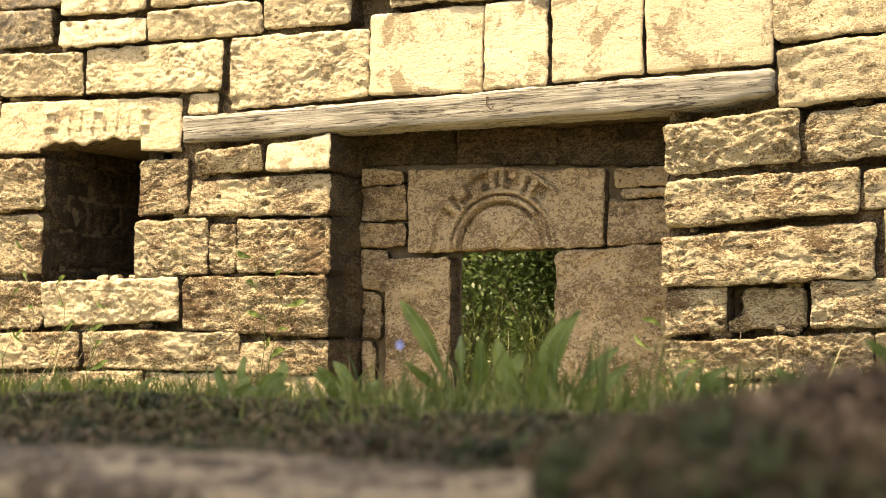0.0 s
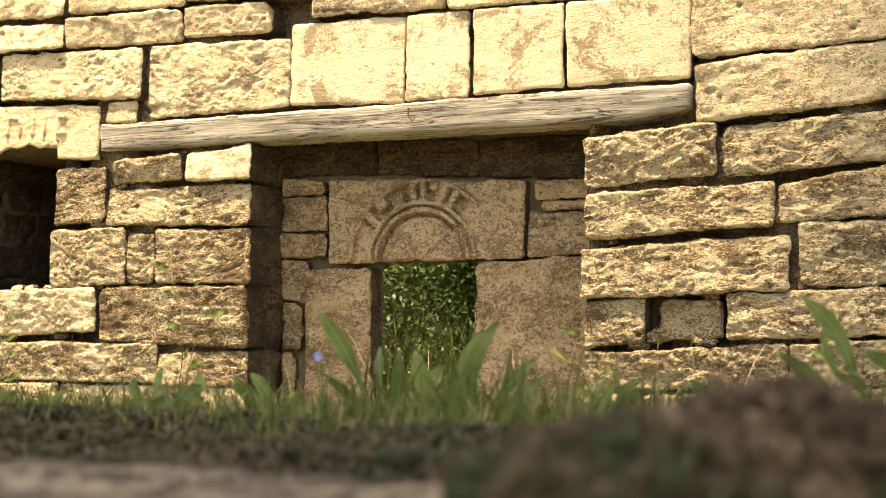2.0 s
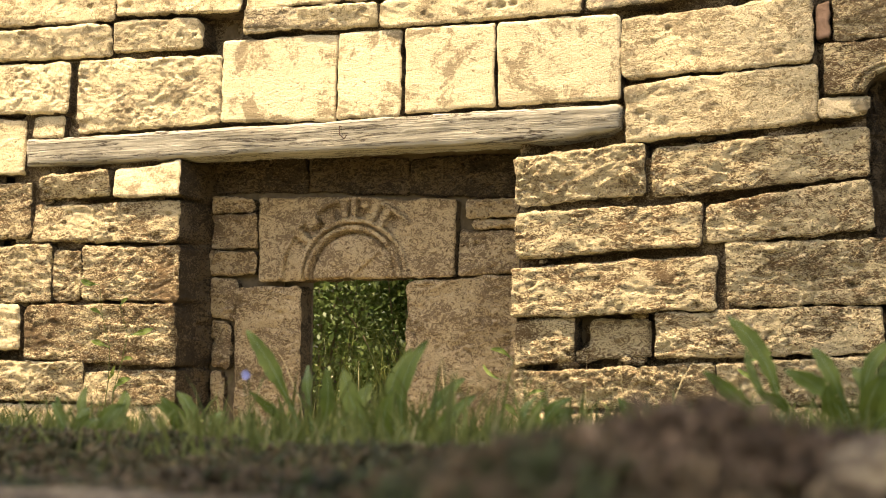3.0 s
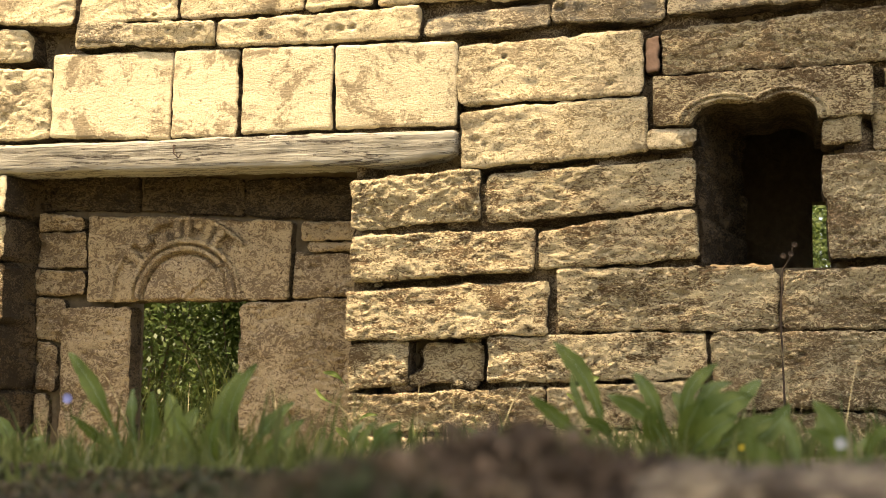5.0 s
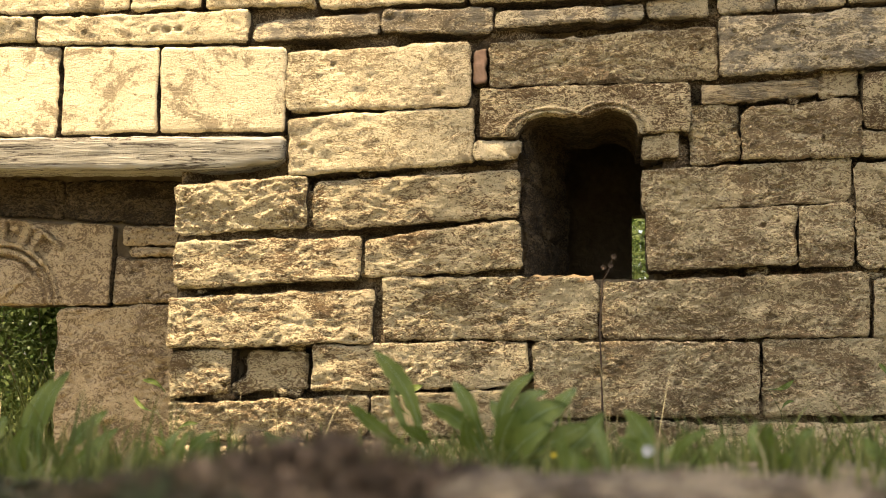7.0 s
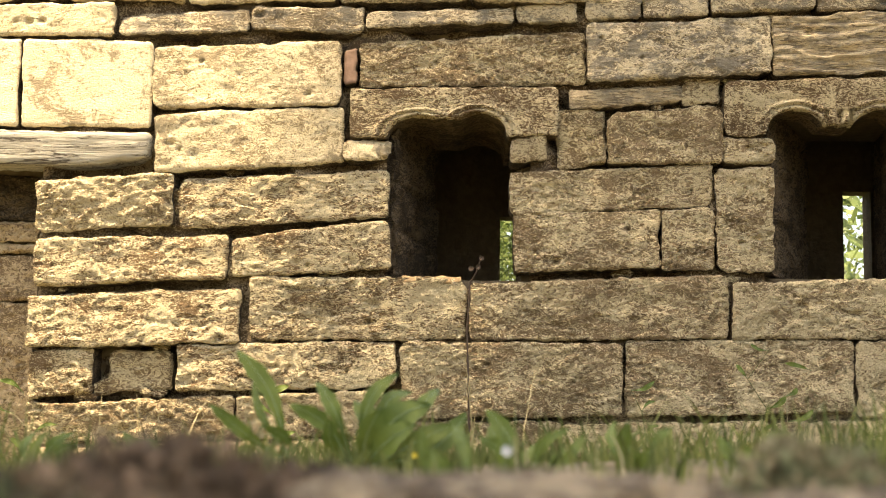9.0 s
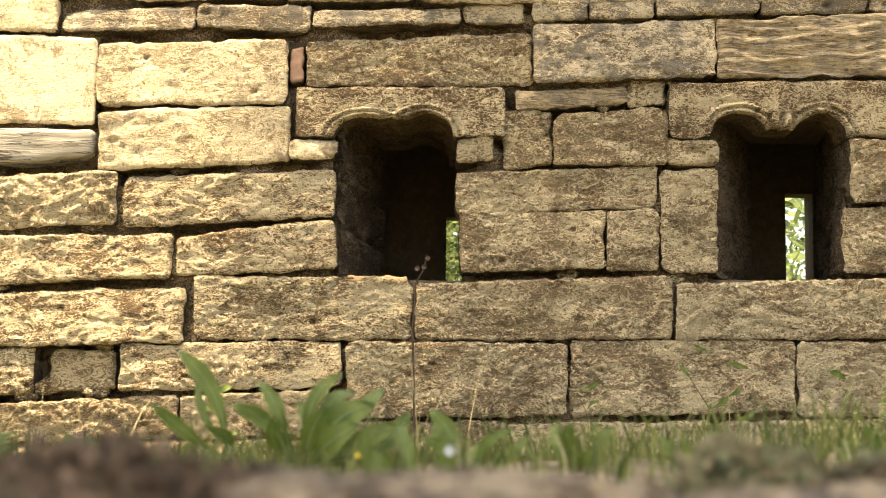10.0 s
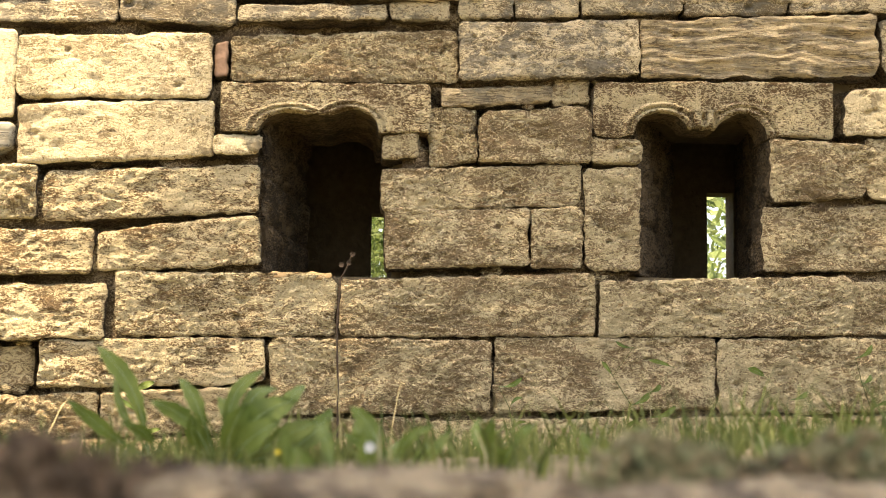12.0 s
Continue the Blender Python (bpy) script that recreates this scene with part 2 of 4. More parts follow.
def stone(parent, material, box, y=8.0, proud=None, relief=0.014, cell=0.0125, depth=0.26, edge=0.014, wobble=0.0065,
          under=None, carve=None, layers=0.0, name="stone", label="", strokes=0.0, soffit=None):
    """One block of masonry: an uneven, round-edged front on a body that runs back into the wall."""
    global count
    count += 1
    seed = count * 7.31
    xl, xr, zbl, zbr, ztl, ztr = box
    grow = random.uniform(0.001, 0.012) if relief > 0.006 else -0.001
    drop = random.uniform(-0.007, 0.009) if relief > 0.012 else grow
    xl, xr, zbl, zbr, ztl, ztr = xl - grow, xr + grow, zbl - drop, zbr - drop, ztl + grow, ztr + grow
    if proud is None:
        proud = random.uniform(-0.014, 0.026)
    flaky = relief >= 0.014 and not layers and material is not TIMBER
    if flaky:
        cell = min(cell, 0.0105)
    nu = max(5, round((xr - xl) / cell))
    nv = max(4, round(((ztl + ztr) / 2 - (zbl + zbr) / 2) / cell))
    height = (ztl + ztr - zbl - zbr) / 2
    corners = [min(0.42 * height, random.uniform(0.004, 0.016) + 0.08 * random.random() ** 4) for _ in range(4)] if relief > 0.009 and not under else None
    holes = []
    if relief >= 0.008 and not under and not carve and height > 0.15 and material is not TIMBER:
        for _ in range(random.randint(0, 2 + int(3 * (xr - xl)))):
            holes.append((lerp(xl, xr, random.uniform(0.06, 0.94)), lerp(zbl, ztl, random.uniform(0.15, 0.85)), 0.011 + 0.014 * random.random() ** 2))
    verts, faces = [], []
    tilt_x, tilt_z = random.uniform(-0.02, 0.02), random.uniform(-0.03, 0.03)
    for j in range(nv + 1):
        v = j / nv
        for i in range(nu + 1):
            u = i / nu
            x = lerp(xl, xr, u)
            zb, zt = lerp(zbl, zbr, u), lerp(ztl, ztr, u)
            if under:
                zb = max(zb, under(x))
            z = lerp(zb, zt, v)
            du, dv = min(u, 1 - u) * (xr - xl), min(v, 1 - v) * (zt - zb)
            a, b = max(0.0, 1 - du / edge), max(0.0, 1 - dv / edge)
            e = min(1.0, a * a + b * b)
            w = noise.noise_vector(Vector((x * 5 + seed, z * 5, seed)))
            w2 = noise.noise_vector(Vector((x * 16 + seed, z * 16, seed)))
            if corners:
                rc = corners[(0 if v < 0.5 else 2) + (0 if u < 0.5 else 1)]
                cu, cv = rc - du, rc - dv
                if cu > 0 and cv > 0 and math.hypot(cu, cv) > rc:
                    k = 1 - rc / math.hypot(cu, cv)
                    x += cu * k * (1 if u < 0.5 else -1)
                    z += cv * k * (1 if v < 0.5 else -1)
            s = wobble * (0.3 + 1.7 * max(a, b))
            w3 = noise.noise_vector(Vector((x * 42 + seed, z * 42, seed))) * (0.0 if carve else 1.0)
            px = x + s * (w.x + 0.75 * w2.x + 0.45 * w3.x) + (a * b * edge * 0.45) * (1 if u < 0.5 else -1)
            pz = z + s * (w.z + 0.75 * w2.z + 0.45 * w3.z) + (a * b * edge * 0.45) * (1 if v < 0.5 else -1)
            h = noise.fractal(Vector((x * 4 + seed, seed, z * 7)), 0.7, 2.1, 3)
            h2 = noise.fractal(Vector((x * 13 + seed, seed, z * 30 + 3 * w.x)), 0.6, 2.2, 3)
            h = relief * (0.6 * h + (0.25 if flaky else 0.45) * h2) * (1 - 0.4 * e)
            if flaky:
                r = 1 - 2.2 * abs(noise.fractal(Vector((x * 9 + 0.9 * w.z + seed, seed, z * 16 + 1.1 * w.x)), 0.6, 2.2, 3))
                worn = min(1.0, max(0.2, 0.65 + 1.3 * noise.noise(Vector((x * 3.1 - seed, 5, z * 4.3)))))
                h += 0.010 * worn * (r - 0.45) * (1 - 0.5 * e)
                if relief >= 0.02:
                    r = 1 - 2.4 * abs(noise.fractal(Vector((x * 15 + 1.2 * w2.z + seed, 7, z * 25 + 1.2 * w2.x)), 0.6, 2.2, 2))
                    h += 0.013 * worn * (r - 0.4) * (1 - 0.6 * e)
            chip = noise.noise(Vector((x * 6 + seed, 3 - seed, z * 8)))
            if chip > 0.2:
                h -= 0.09 * (chip - 0.2) * (0.2 + max(a, b)) * min(1.0, relief / 0.012)
            for hx, hz, hr in holes:
                far = ((x - hx) / (1.5 * hr)) ** 2 + ((z - hz) / hr) ** 2
                if far < 1:
                    h -= 0.035 * (1 - far)
            if layers:
                bed = Vector((x * 1.1 + seed, seed, z * 19 + 0.9 * w.x + 0.25 * math.sin(x * 2.2)))
                h += layers * (0.6 - 2.6 * abs(noise.noise(bed)) + 0.5 * noise.noise(bed * 3))
            if strokes:
                h += strokes * math.sin((x * 0.35 + z) * 260 + 2 * w.x)
            if carve:
                h += carve(x, z)
            ty = (u - 0.5) * tilt_x + (v - 0.5) * tilt_z
            verts.append((px, y - proud - h + ty + e * edge * 0.8, pz))
    row = nu + 1
    for j in range(nv):
        for i in range(nu):
            k = j * row + i
            faces.append((k, k + 1, k + row + 1, k + row))
    rim = [i for i in range(row)] + [j * row + nu for j in range(1, nv + 1)] + [nv * row + i for i in range(nu - 1, -1, -1)] + [j * row for j in range(nv - 1, 0, -1)]
    base = len(verts)
    for k in rim:
        verts.append((verts[k][0], y + depth, verts[k][2]))
    n = len(rim)
    for i in range(n):
        faces.append((rim[(i + 1) % n], rim[i], base + i, base + (i + 1) % n))
    faces.append(tuple(base + i for i in range(n)))
    ob = mesh_ob(name, verts, faces, material, parent, label, True)
    # sides and undersides carry their shade as a darker stone colour
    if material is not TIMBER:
        ob.data.materials.append(soffit or STONE_SHADED)
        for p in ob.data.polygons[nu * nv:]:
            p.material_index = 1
    return ob


def grid_wall(name, parent, material, xs, zs, y0, y1, solid):
    """A wall core of given thickness in rectangles between xs and zs, open where solid(x, z) is false."""
    verts, faces, index = [], [], {}

    def vert(i, k, back):
        key = (i, k, back)
        if key not in index:
            index[key] = len(verts)
            verts.append((xs[i], y1 if back else y0, zs[k]))
        return index[key]

    nx, nz = len(xs) - 1, len(zs) - 1
    full = {(i, k): solid((xs[i] + xs[i + 1]) / 2, (zs[k] + zs[k + 1]) / 2) for i in range(nx) for k in range(nz)}
    for (i, k), on in full.items():
        if not on:
            continue
        faces.append((vert(i, k, 0), vert(i + 1, k, 0), vert(i + 1, k + 1, 0), vert(i, k + 1, 0)))
        faces.append((vert(i, k, 1), vert(i, k + 1, 1), vert(i + 1, k + 1, 1), vert(i + 1, k, 1)))
        for di, dk, p, q in ((-1, 0, (i, k), (i, k + 1)), (1, 0, (i + 1, k + 1), (i + 1, k)), (0, -1, (i + 1, k), (i, k)), (0, 1, (i, k + 1), (i + 1, k + 1))):
            if not full.get((i + di, k + dk), False):
                faces.append((vert(*p, 0), vert(*q, 0), vert(*q, 1), vert(*p, 1)))
    return mesh_ob(name, verts, faces, material, parent)


# ---- the wall: blocks as left x, right x, bottom z at both ends, top z at both ends ----
TOP_LEFT = [
    (-8.28, -7.72, 2.78, 2.76, 3.06, 3.03),
    (-7.62, -6.75, 2.72, 2.69, 2.92, 2.86),
    (-6.73, -5.68, 2.69, 2.65, 2.90, 2.87),
    (-5.66, -4.94, 2.67, 2.65, 2.89, 2.86),
    (-8.30, -7.65, 3.10, 3.07, 3.46, 3.41),
    (-7.61, -6.75, 2.97, 2.93, 3.38, 3.31),
    (-6.71, -5.65, 2.94, 2.90, 3.31, 3.24),
    (-5.63, -4.62, 2.93, 2.87, 3.24, 3.17),
    (-4.60, -3.91, 2.75, 2.71, 2.89, 2.87),
]
TOP_RIGHT = [
    (-3.58, -2.22, 2.68, 2.66, 2.84, 2.86),
    (-2.18, -1.39, 2.67, 2.70, 2.79, 2.84),
    (-1.37, -0.70, 2.71, 2.70, 2.84, 2.85),
    (-0.68, 0.21, 2.72, 2.76, 2.82, 2.85),
    (0.23, 0.59, 2.75, 2.77, 2.87, 2.89),
    (0.64, 0.97, 2.77, 2.80, 2.89, 2.92),
    (1.00, 1.38, 2.80, 2.83, 2.92, 2.94),
    (1.41, 2.03, 2.82, 2.86, 2.96, 2.98),
    (2.04, 2.69, 2.84, 2.88, 3.01, 3.04),
    (2.71, 3.43, 2.88, 2.91, 3.04, 3.06),
    (3.44, 4.16, 2.90, 2.94, 3.06, 3.09),
]
UPPER_LEFT = [
    (-9.67, -8.30, 2.44, 2.37, 2.78, 2.71),
    (-8.27, -7.38, 2.37, 2.32, 2.72, 2.65),
    (-7.35, -6.02, 2.32, 2.25, 2.68, 2.63),
    (-6.33, -6.07, 2.09, 2.09, 2.24, 2.23),
    (-5.94, -4.77, 2.10, 2.11, 2.63, 2.58),
]
DRESSED = [
    (-4.76, -3.89, 2.11, 2.07, 2.68, 2.67),
    (-3.88, -3.43, 2.08, 2.07, 2.67, 2.66),
    (-3.40, -2.78, 2.09, 2.10, 2.66, 2.64),
    (-2.76, -1.97, 2.10, 2.10, 2.64, 2.63),
]
WINDOW_ONE = [
    (-9.63, -8.27, 1.44, 1.42, 1.90, 1.85),
    (-8.24, -7.77, 1.42, 1.44, 1.85, 1.83),
    (-9.61, -7.80, 0.91, 0.92, 1.41, 1.39),
    (-9.59, -7.77, 0.44, 0.50, 0.89, 0.86),
    (-7.73, -6.41, 0.50, 0.55, 0.85, 0.87),
    (-9.66, -8.26, 1.96, 1.92, 2.44, 2.34),
]
LEFT_PIER = [
    (-6.79, -6.35, 1.34, 1.37, 1.76, 1.76),
    (-6.26, -5.66, 1.64, 1.65, 1.80, 1.83),
    (-5.62, -5.07, 1.63, 1.61, 1.82, 1.87),
    (-6.31, -5.08, 1.33, 1.30, 1.59, 1.59),
    (-6.81, -6.15, 0.89, 0.90, 1.30, 1.30),
    (-6.13, -5.88, 0.90, 0.90, 1.26, 1.26),
    (-5.86, -5.08, 0.90, 0.88, 1.27, 1.27),
    (-6.34, -5.10, 0.49, 0.45, 0.87, 0.87),
]
LEFT_FOOT = [
    (-9.57, -7.36, 0.10, 0.20, 0.42, 0.47),
    (-7.33, -5.83, 0.19, 0.20, 0.47, 0.47),
    (-5.83, -5.10, 0.15, 0.18, 0.40, 0.42),
    (-9.55, -6.74, -0.30, -0.11, 0.07, 0.18),
    (-6.71, -5.11, -0.11, -0.07, 0.16, 0.16),
    (-9.54, -7.57, -0.65, -0.47, -0.32, -0.17),
    (-7.55, -5.95, -0.47, -0.39, -0.17, -0.11),
    (-5.93, -5.11, -0.39, -0.35, -0.11, -0.09),
]
RIGHT_PIER = [
    (-2.64, -1.83, 1.46, 1.50, 1.76, 1.81),
    (-1.78, -0.53, 1.48, 1.57, 1.79, 1.85),
    (-1.93, -0.81, 1.83, 1.90, 2.17, 2.22),
    (-0.79, -0.53, 1.90, 1.93, 2.02, 2.02),
    (-1.97, -0.83, 2.22, 2.24, 2.60, 2.64),
    (-0.81, -0.73, 2.37, 2.38, 2.60, 2.61),
    (-2.63, -1.49, 1.12, 1.18, 1.41, 1.44),
    (-1.44, -0.52, 1.20, 1.26, 1.43, 1.54),
    (-2.65, -1.40, 0.77, 0.81, 1.07, 1.13),
    (-2.64, -2.27, 0.46, 0.49, 0.75, 0.77),
    (-2.18, -1.81, 0.51, 0.53, 0.75, 0.76),
    (-2.27, -2.15, 0.48, 0.49, 0.56, 0.59),
]
MIDDLE = [
    (-1.33, -0.07, 0.83, 0.85, 1.19, 1.20),
    (-1.76, -0.48, 0.52, 0.56, 0.79, 0.82),
    (-0.43, 0.85, 0.38, 0.41, 0.82, 0.82),
    (0.89, 2.20, 0.40, 0.43, 0.84, 0.86),
    (2.23, 4.08, 0.41, 0.44, 0.85, 0.88),
    (-0.03, 1.48, 0.83, 0.86, 1.17, 1.24),
    (1.51, 3.05, 0.86, 0.90, 1.19, 1.25),
    (3.07, 4.09, 0.89, 0.91, 1.22, 1.24),
]
BETWEEN = [
    (0.19, 0.42, 1.90, 1.91, 2.05, 2.07),
    (0.20, 1.40, 1.58, 1.65, 1.84, 1.90),
    (0.23, 1.08, 1.24, 1.27, 1.59, 1.62),
    (1.10, 1.40, 1.27, 1.28, 1.61, 1.64),
    (1.42, 1.76, 1.25, 1.26, 1.88, 1.89),
    (0.49, 0.76, 1.88, 1.91, 2.23, 2.23),
    (0.55, 1.22, 2.23, 2.29, 2.34, 2.39),
    (0.78, 1.46, 1.90, 1.91, 2.21, 2.26),
    (1.47, 1.76, 1.91, 1.92, 2.06, 2.05),
    (1.24, 1.45, 2.26, 2.27, 2.39, 2.43),
]
SLABS = [
    (-0.71, 0.64, 2.37, 2.39, 2.63, 2.71),
    (0.66, 1.75, 2.39, 2.45, 2.75, 2.80),
    (1.77, 3.24, 2.44, 2.49, 2.80, 2.88),
    (3.28, 4.15, 2.49, 2.51, 2.86, 2.91),
    (3.03, 4.13, 2.12, 2.16, 2.40, 2.49),
    (2.56, 3.16, 1.68, 1.73, 2.09, 2.06),
    (3.18, 4.12, 1.73, 1.76, 2.10, 2.14),
    (2.53, 4.11, 1.28, 1.31, 1.66, 1.72),
]
RIGHT_FOOT = [
    (-2.65, -1.42, 0.19, 0.24, 0.43, 0.49),
    (-1.40, -0.51, 0.24, 0.27, 0.49, 0.54),
    (-0.45, 0.50, 0.17, 0.17, 0.35, 0.36),
    (0.52, 1.74, 0.17, 0.19, 0.36, 0.38),
    (1.76, 2.94, 0.19, 0.20, 0.38, 0.40),
    (2.96, 4.06, 0.20, 0.21, 0.40, 0.42),
    (-2.65, -1.69, -0.06, -0.04, 0.17, 0.21),
    (-1.67, -0.51, -0.04, -0.01, 0.21, 0.25),
]
ARCHES = [
    (-8.25, -6.40, 1.91, 1.83, 2.32, 2.23),
    (-0.76, 0.47, 2.05, 2.07, 2.335, 2.35),
    (1.47, 2.96, 2.08, 2.11, 2.40, 2.44),
]
RECESS = [
    (-4.68, -3.20, 1.05, 1.06, 1.64, 1.57),
    (-5.06, -4.74, 1.535, 1.54, 1.66, 1.63),
    (-5.08, -4.71, 1.27, 1.285, 1.52, 1.525),
    (-5.08, -4.72, 1.10, 1.11, 1.26, 1.25),
    (-4.87, -4.36, -0.22, -0.19, 1.00, 1.00),
    (-3.54, -2.77, -0.16, -0.13, 1.02, 1.06),
    (-3.11, -2.74, 1.45, 1.445, 1.56, 1.565),
    (-3.18, -2.74, 1.06, 1.08, 1.36, 1.35),
    (-5.13, -4.34, 1.70, 1.68, 1.95, 1.91),
    (-4.31, -3.56, 1.67, 1.63, 1.91, 1.88),
    (-3.54, -2.73, 1.62, 1.57, 1.87, 1.86),
]

wall = thing("wall_front", "ruined limestone wall of large weathered blocks in rough courses", "wall", kind="structure")


def inside(x, z, x0, x1, z0, z1):
    return x0 < x < x1 and z0 < z < z1


def near_solid(x, z):
    return not (inside(x, z, -7.77, -6.78, 0.87, 1.95) or inside(x, z, -5.2, -2.68, -1, 1.93)
                or inside(x, z, -0.49, 0.27, 1.21, 2.22) or inside(x, z, 1.77, 2.72, 1.24, 2.27))


def far_solid_left(x, z):
    return not (inside(x, z, -4.52, -3.4, -1, 1.2) or inside(x, z, -7.77, -6.78, 0.87, 1.95))


def far_solid_right(x, z):
    return not (inside(x, z, 0.18, 0.31, 1.21, 1.87) or inside(x, z, 2.77, 2.98, 1.30, 2.09))


LEVELS = [-0.7, 0.87, 1.21, 1.24, 1.45, 1.93, 1.95, 2.22, 2.27, 3.5]
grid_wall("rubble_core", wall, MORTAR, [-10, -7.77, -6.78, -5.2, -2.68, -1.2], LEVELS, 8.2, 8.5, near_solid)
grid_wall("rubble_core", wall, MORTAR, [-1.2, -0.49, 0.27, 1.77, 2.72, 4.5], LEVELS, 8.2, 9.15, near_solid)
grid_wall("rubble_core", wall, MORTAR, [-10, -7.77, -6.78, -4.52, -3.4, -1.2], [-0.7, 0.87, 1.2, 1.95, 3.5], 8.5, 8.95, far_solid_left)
# deep back and surround added out of view to seal window one from light
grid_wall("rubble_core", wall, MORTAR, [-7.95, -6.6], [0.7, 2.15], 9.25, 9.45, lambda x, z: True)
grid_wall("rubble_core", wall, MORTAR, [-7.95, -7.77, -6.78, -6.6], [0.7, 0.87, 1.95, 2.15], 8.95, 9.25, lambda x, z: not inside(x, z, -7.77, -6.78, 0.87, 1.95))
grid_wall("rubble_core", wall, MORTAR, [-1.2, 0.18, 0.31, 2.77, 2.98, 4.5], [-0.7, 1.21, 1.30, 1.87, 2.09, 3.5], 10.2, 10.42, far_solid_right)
# unseen sides, roof and floor added to keep the space behind the windows dark
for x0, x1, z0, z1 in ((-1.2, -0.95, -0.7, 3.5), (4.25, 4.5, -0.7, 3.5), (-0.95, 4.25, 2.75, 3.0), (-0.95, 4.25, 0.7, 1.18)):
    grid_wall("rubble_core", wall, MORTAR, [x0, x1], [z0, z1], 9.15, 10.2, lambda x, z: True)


def joint_fill():
    xs, zs = np.arange(-10, 4.5, 0.024), np.arange(-0.6, 3.45, 0.024)
    verts, faces = [], []
    for z in zs:
        for x in xs:
            d = noise.fractal(Vector((x * 3.2, 9, z * 3.2)), 0.8, 2.1, 3) * 0.06 + noise.fractal(Vector((x * 17, 2, z * 17)), 0.8, 2.1, 3) * 0.022
            full = min(1.0, max(0.0, 0.76 + 3.2 * noise.fractal(Vector((x * 1.7, 4, z * 2.6)), 0.8, 2.1, 2)))
            verts.append((float(x), lerp(8.19, 8.065, 0 if inside(x, z, -2.32, -1.72, 0.44, 0.8) else full) - 0.7 * d, float(z)))
    n = len(xs)
    for k in range(len(zs) - 1):
        for i in range(n - 1):
            x, z = xs[i] + 0.012, zs[k] + 0.012
            if all(near_solid(x + a, z + b) for a in (-0.05, 0.05) for b in (-0.05, 0.05)):
                q = k * n + i
                faces.append((q, q + 1, q + n + 1, q + n))
    return mesh_ob("joint_mortar", verts, faces, MORTAR_PALE, wall, "crumbling earth mortar between the blocks", True)


joint_fill()
for i, box in enumerate(TOP_LEFT):
    stone(wall, (STONE_GREY, STONE_DRESSED, STONE_PALE, STONE_PALE)[i % 4], box, relief=0.012, strokes=0.0012 if i == 1 else 0)
for i, box in enumerate(TOP_RIGHT):
    stone(wall, STONE_GREY if i else STONE_PALE, box, relief=0.010, layers=0.004 if i in (1, 2, 3) else 0)
x = -4.58
while x < 4.2:
    w = random.uniform(0.45, 1.0)
    z = 2.88 + 0.025 * max(0.0, x)
    stone(wall, STONE_GREY if x > -1.6 else STONE_PALE, (x, x + w - 0.03, z, z + 0.01, z + 0.24, z + 0.25), relief=0.012)
    x += w
for box in ((-4.6, -4.2, 2.72, 2.72, 2.85, 2.86), (-4.18, -3.61, 2.70, 2.69, 2.86, 2.85)):
    stone(wall, STONE_PALE, box, relief=0.012)
for i, box in enumerate(UPPER_LEFT):
    stone(wall, STONE_PALE, box, relief=0.014)
for i, box in enumerate(DRESSED):
    stone(wall, STONE_DRESSED, box, relief=0.004, edge=0.014, wobble=0.005, proud=0.008, strokes=0.0024 if i == 0 else 0)
for i, box in enumerate(WINDOW_ONE):
    stone(wall, STONE_PALE if i == 4 else STONE_BRIGHT, box, relief=0.016, proud=0.02 if i == 4 else None)
for i, box in enumerate(LEFT_PIER):
    stone(wall, STONE_DRESSED if i == 2 else STONE_ROUGH if i in (0, 7) else STONE_BRIGHT, box, relief=0.005 if i == 2 else 0.018)
for i, box in enumerate(LEFT_FOOT):
    stone(wall, STONE_BRIGHT, box, relief=0.018)
for i, box in enumerate(RIGHT_PIER):
    mat = {2: STONE_PALE, 4: STONE_PALE, 5: BRICK, 3: STONE_PALE, 0: STONE_CRUSTED, 10: STONE_CRUSTED}.get(i, STONE_BRIGHT if i in (1, 6, 7, 8, 9) else STONE_ROUGH)
    stone(wall, mat, box, relief={2: 0.008, 4: 0.012, 0: 0.03, 5: 0.006}.get(i, 0.017), edge=0.012 if i == 5 else 0.018, layers=0.008 if i == 10 else 0,
          proud={10: -0.06, 11: -0.05, 2: 0.02, 4: 0.012}.get(i), name="brick" if i == 5 else "stone")
for i, box in enumerate(MIDDLE):
    stone(wall, STONE_BRIGHT if i in (0, 1) else STONE_CRUSTED, box, relief=0.02)
for i, box in enumerate(BETWEEN):
    stone(wall, STONE_LAYERED if i == 6 else STONE_CRUSTED, box, relief=0.022, layers=0.006 if i == 6 else 0, proud=-0.03 if i in (5, 9) else None)
for i, box in enumerate(SLABS):
    mat = (STONE_CRUSTED, STONE_GREY, STONE_LAYERED, STONE_GREY, STONE_PALE, STONE_CRUSTED, STONE_CRUSTED, STONE_CRUSTED)[i]
    stone(wall, mat, box, relief=0.022 if mat is STONE_CRUSTED else 0.016, layers=0.03 if i == 2 else 0)
for i, box in enumerate(RIGHT_FOOT):
    stone(wall, STONE_CRUSTED, box, relief=0.022)


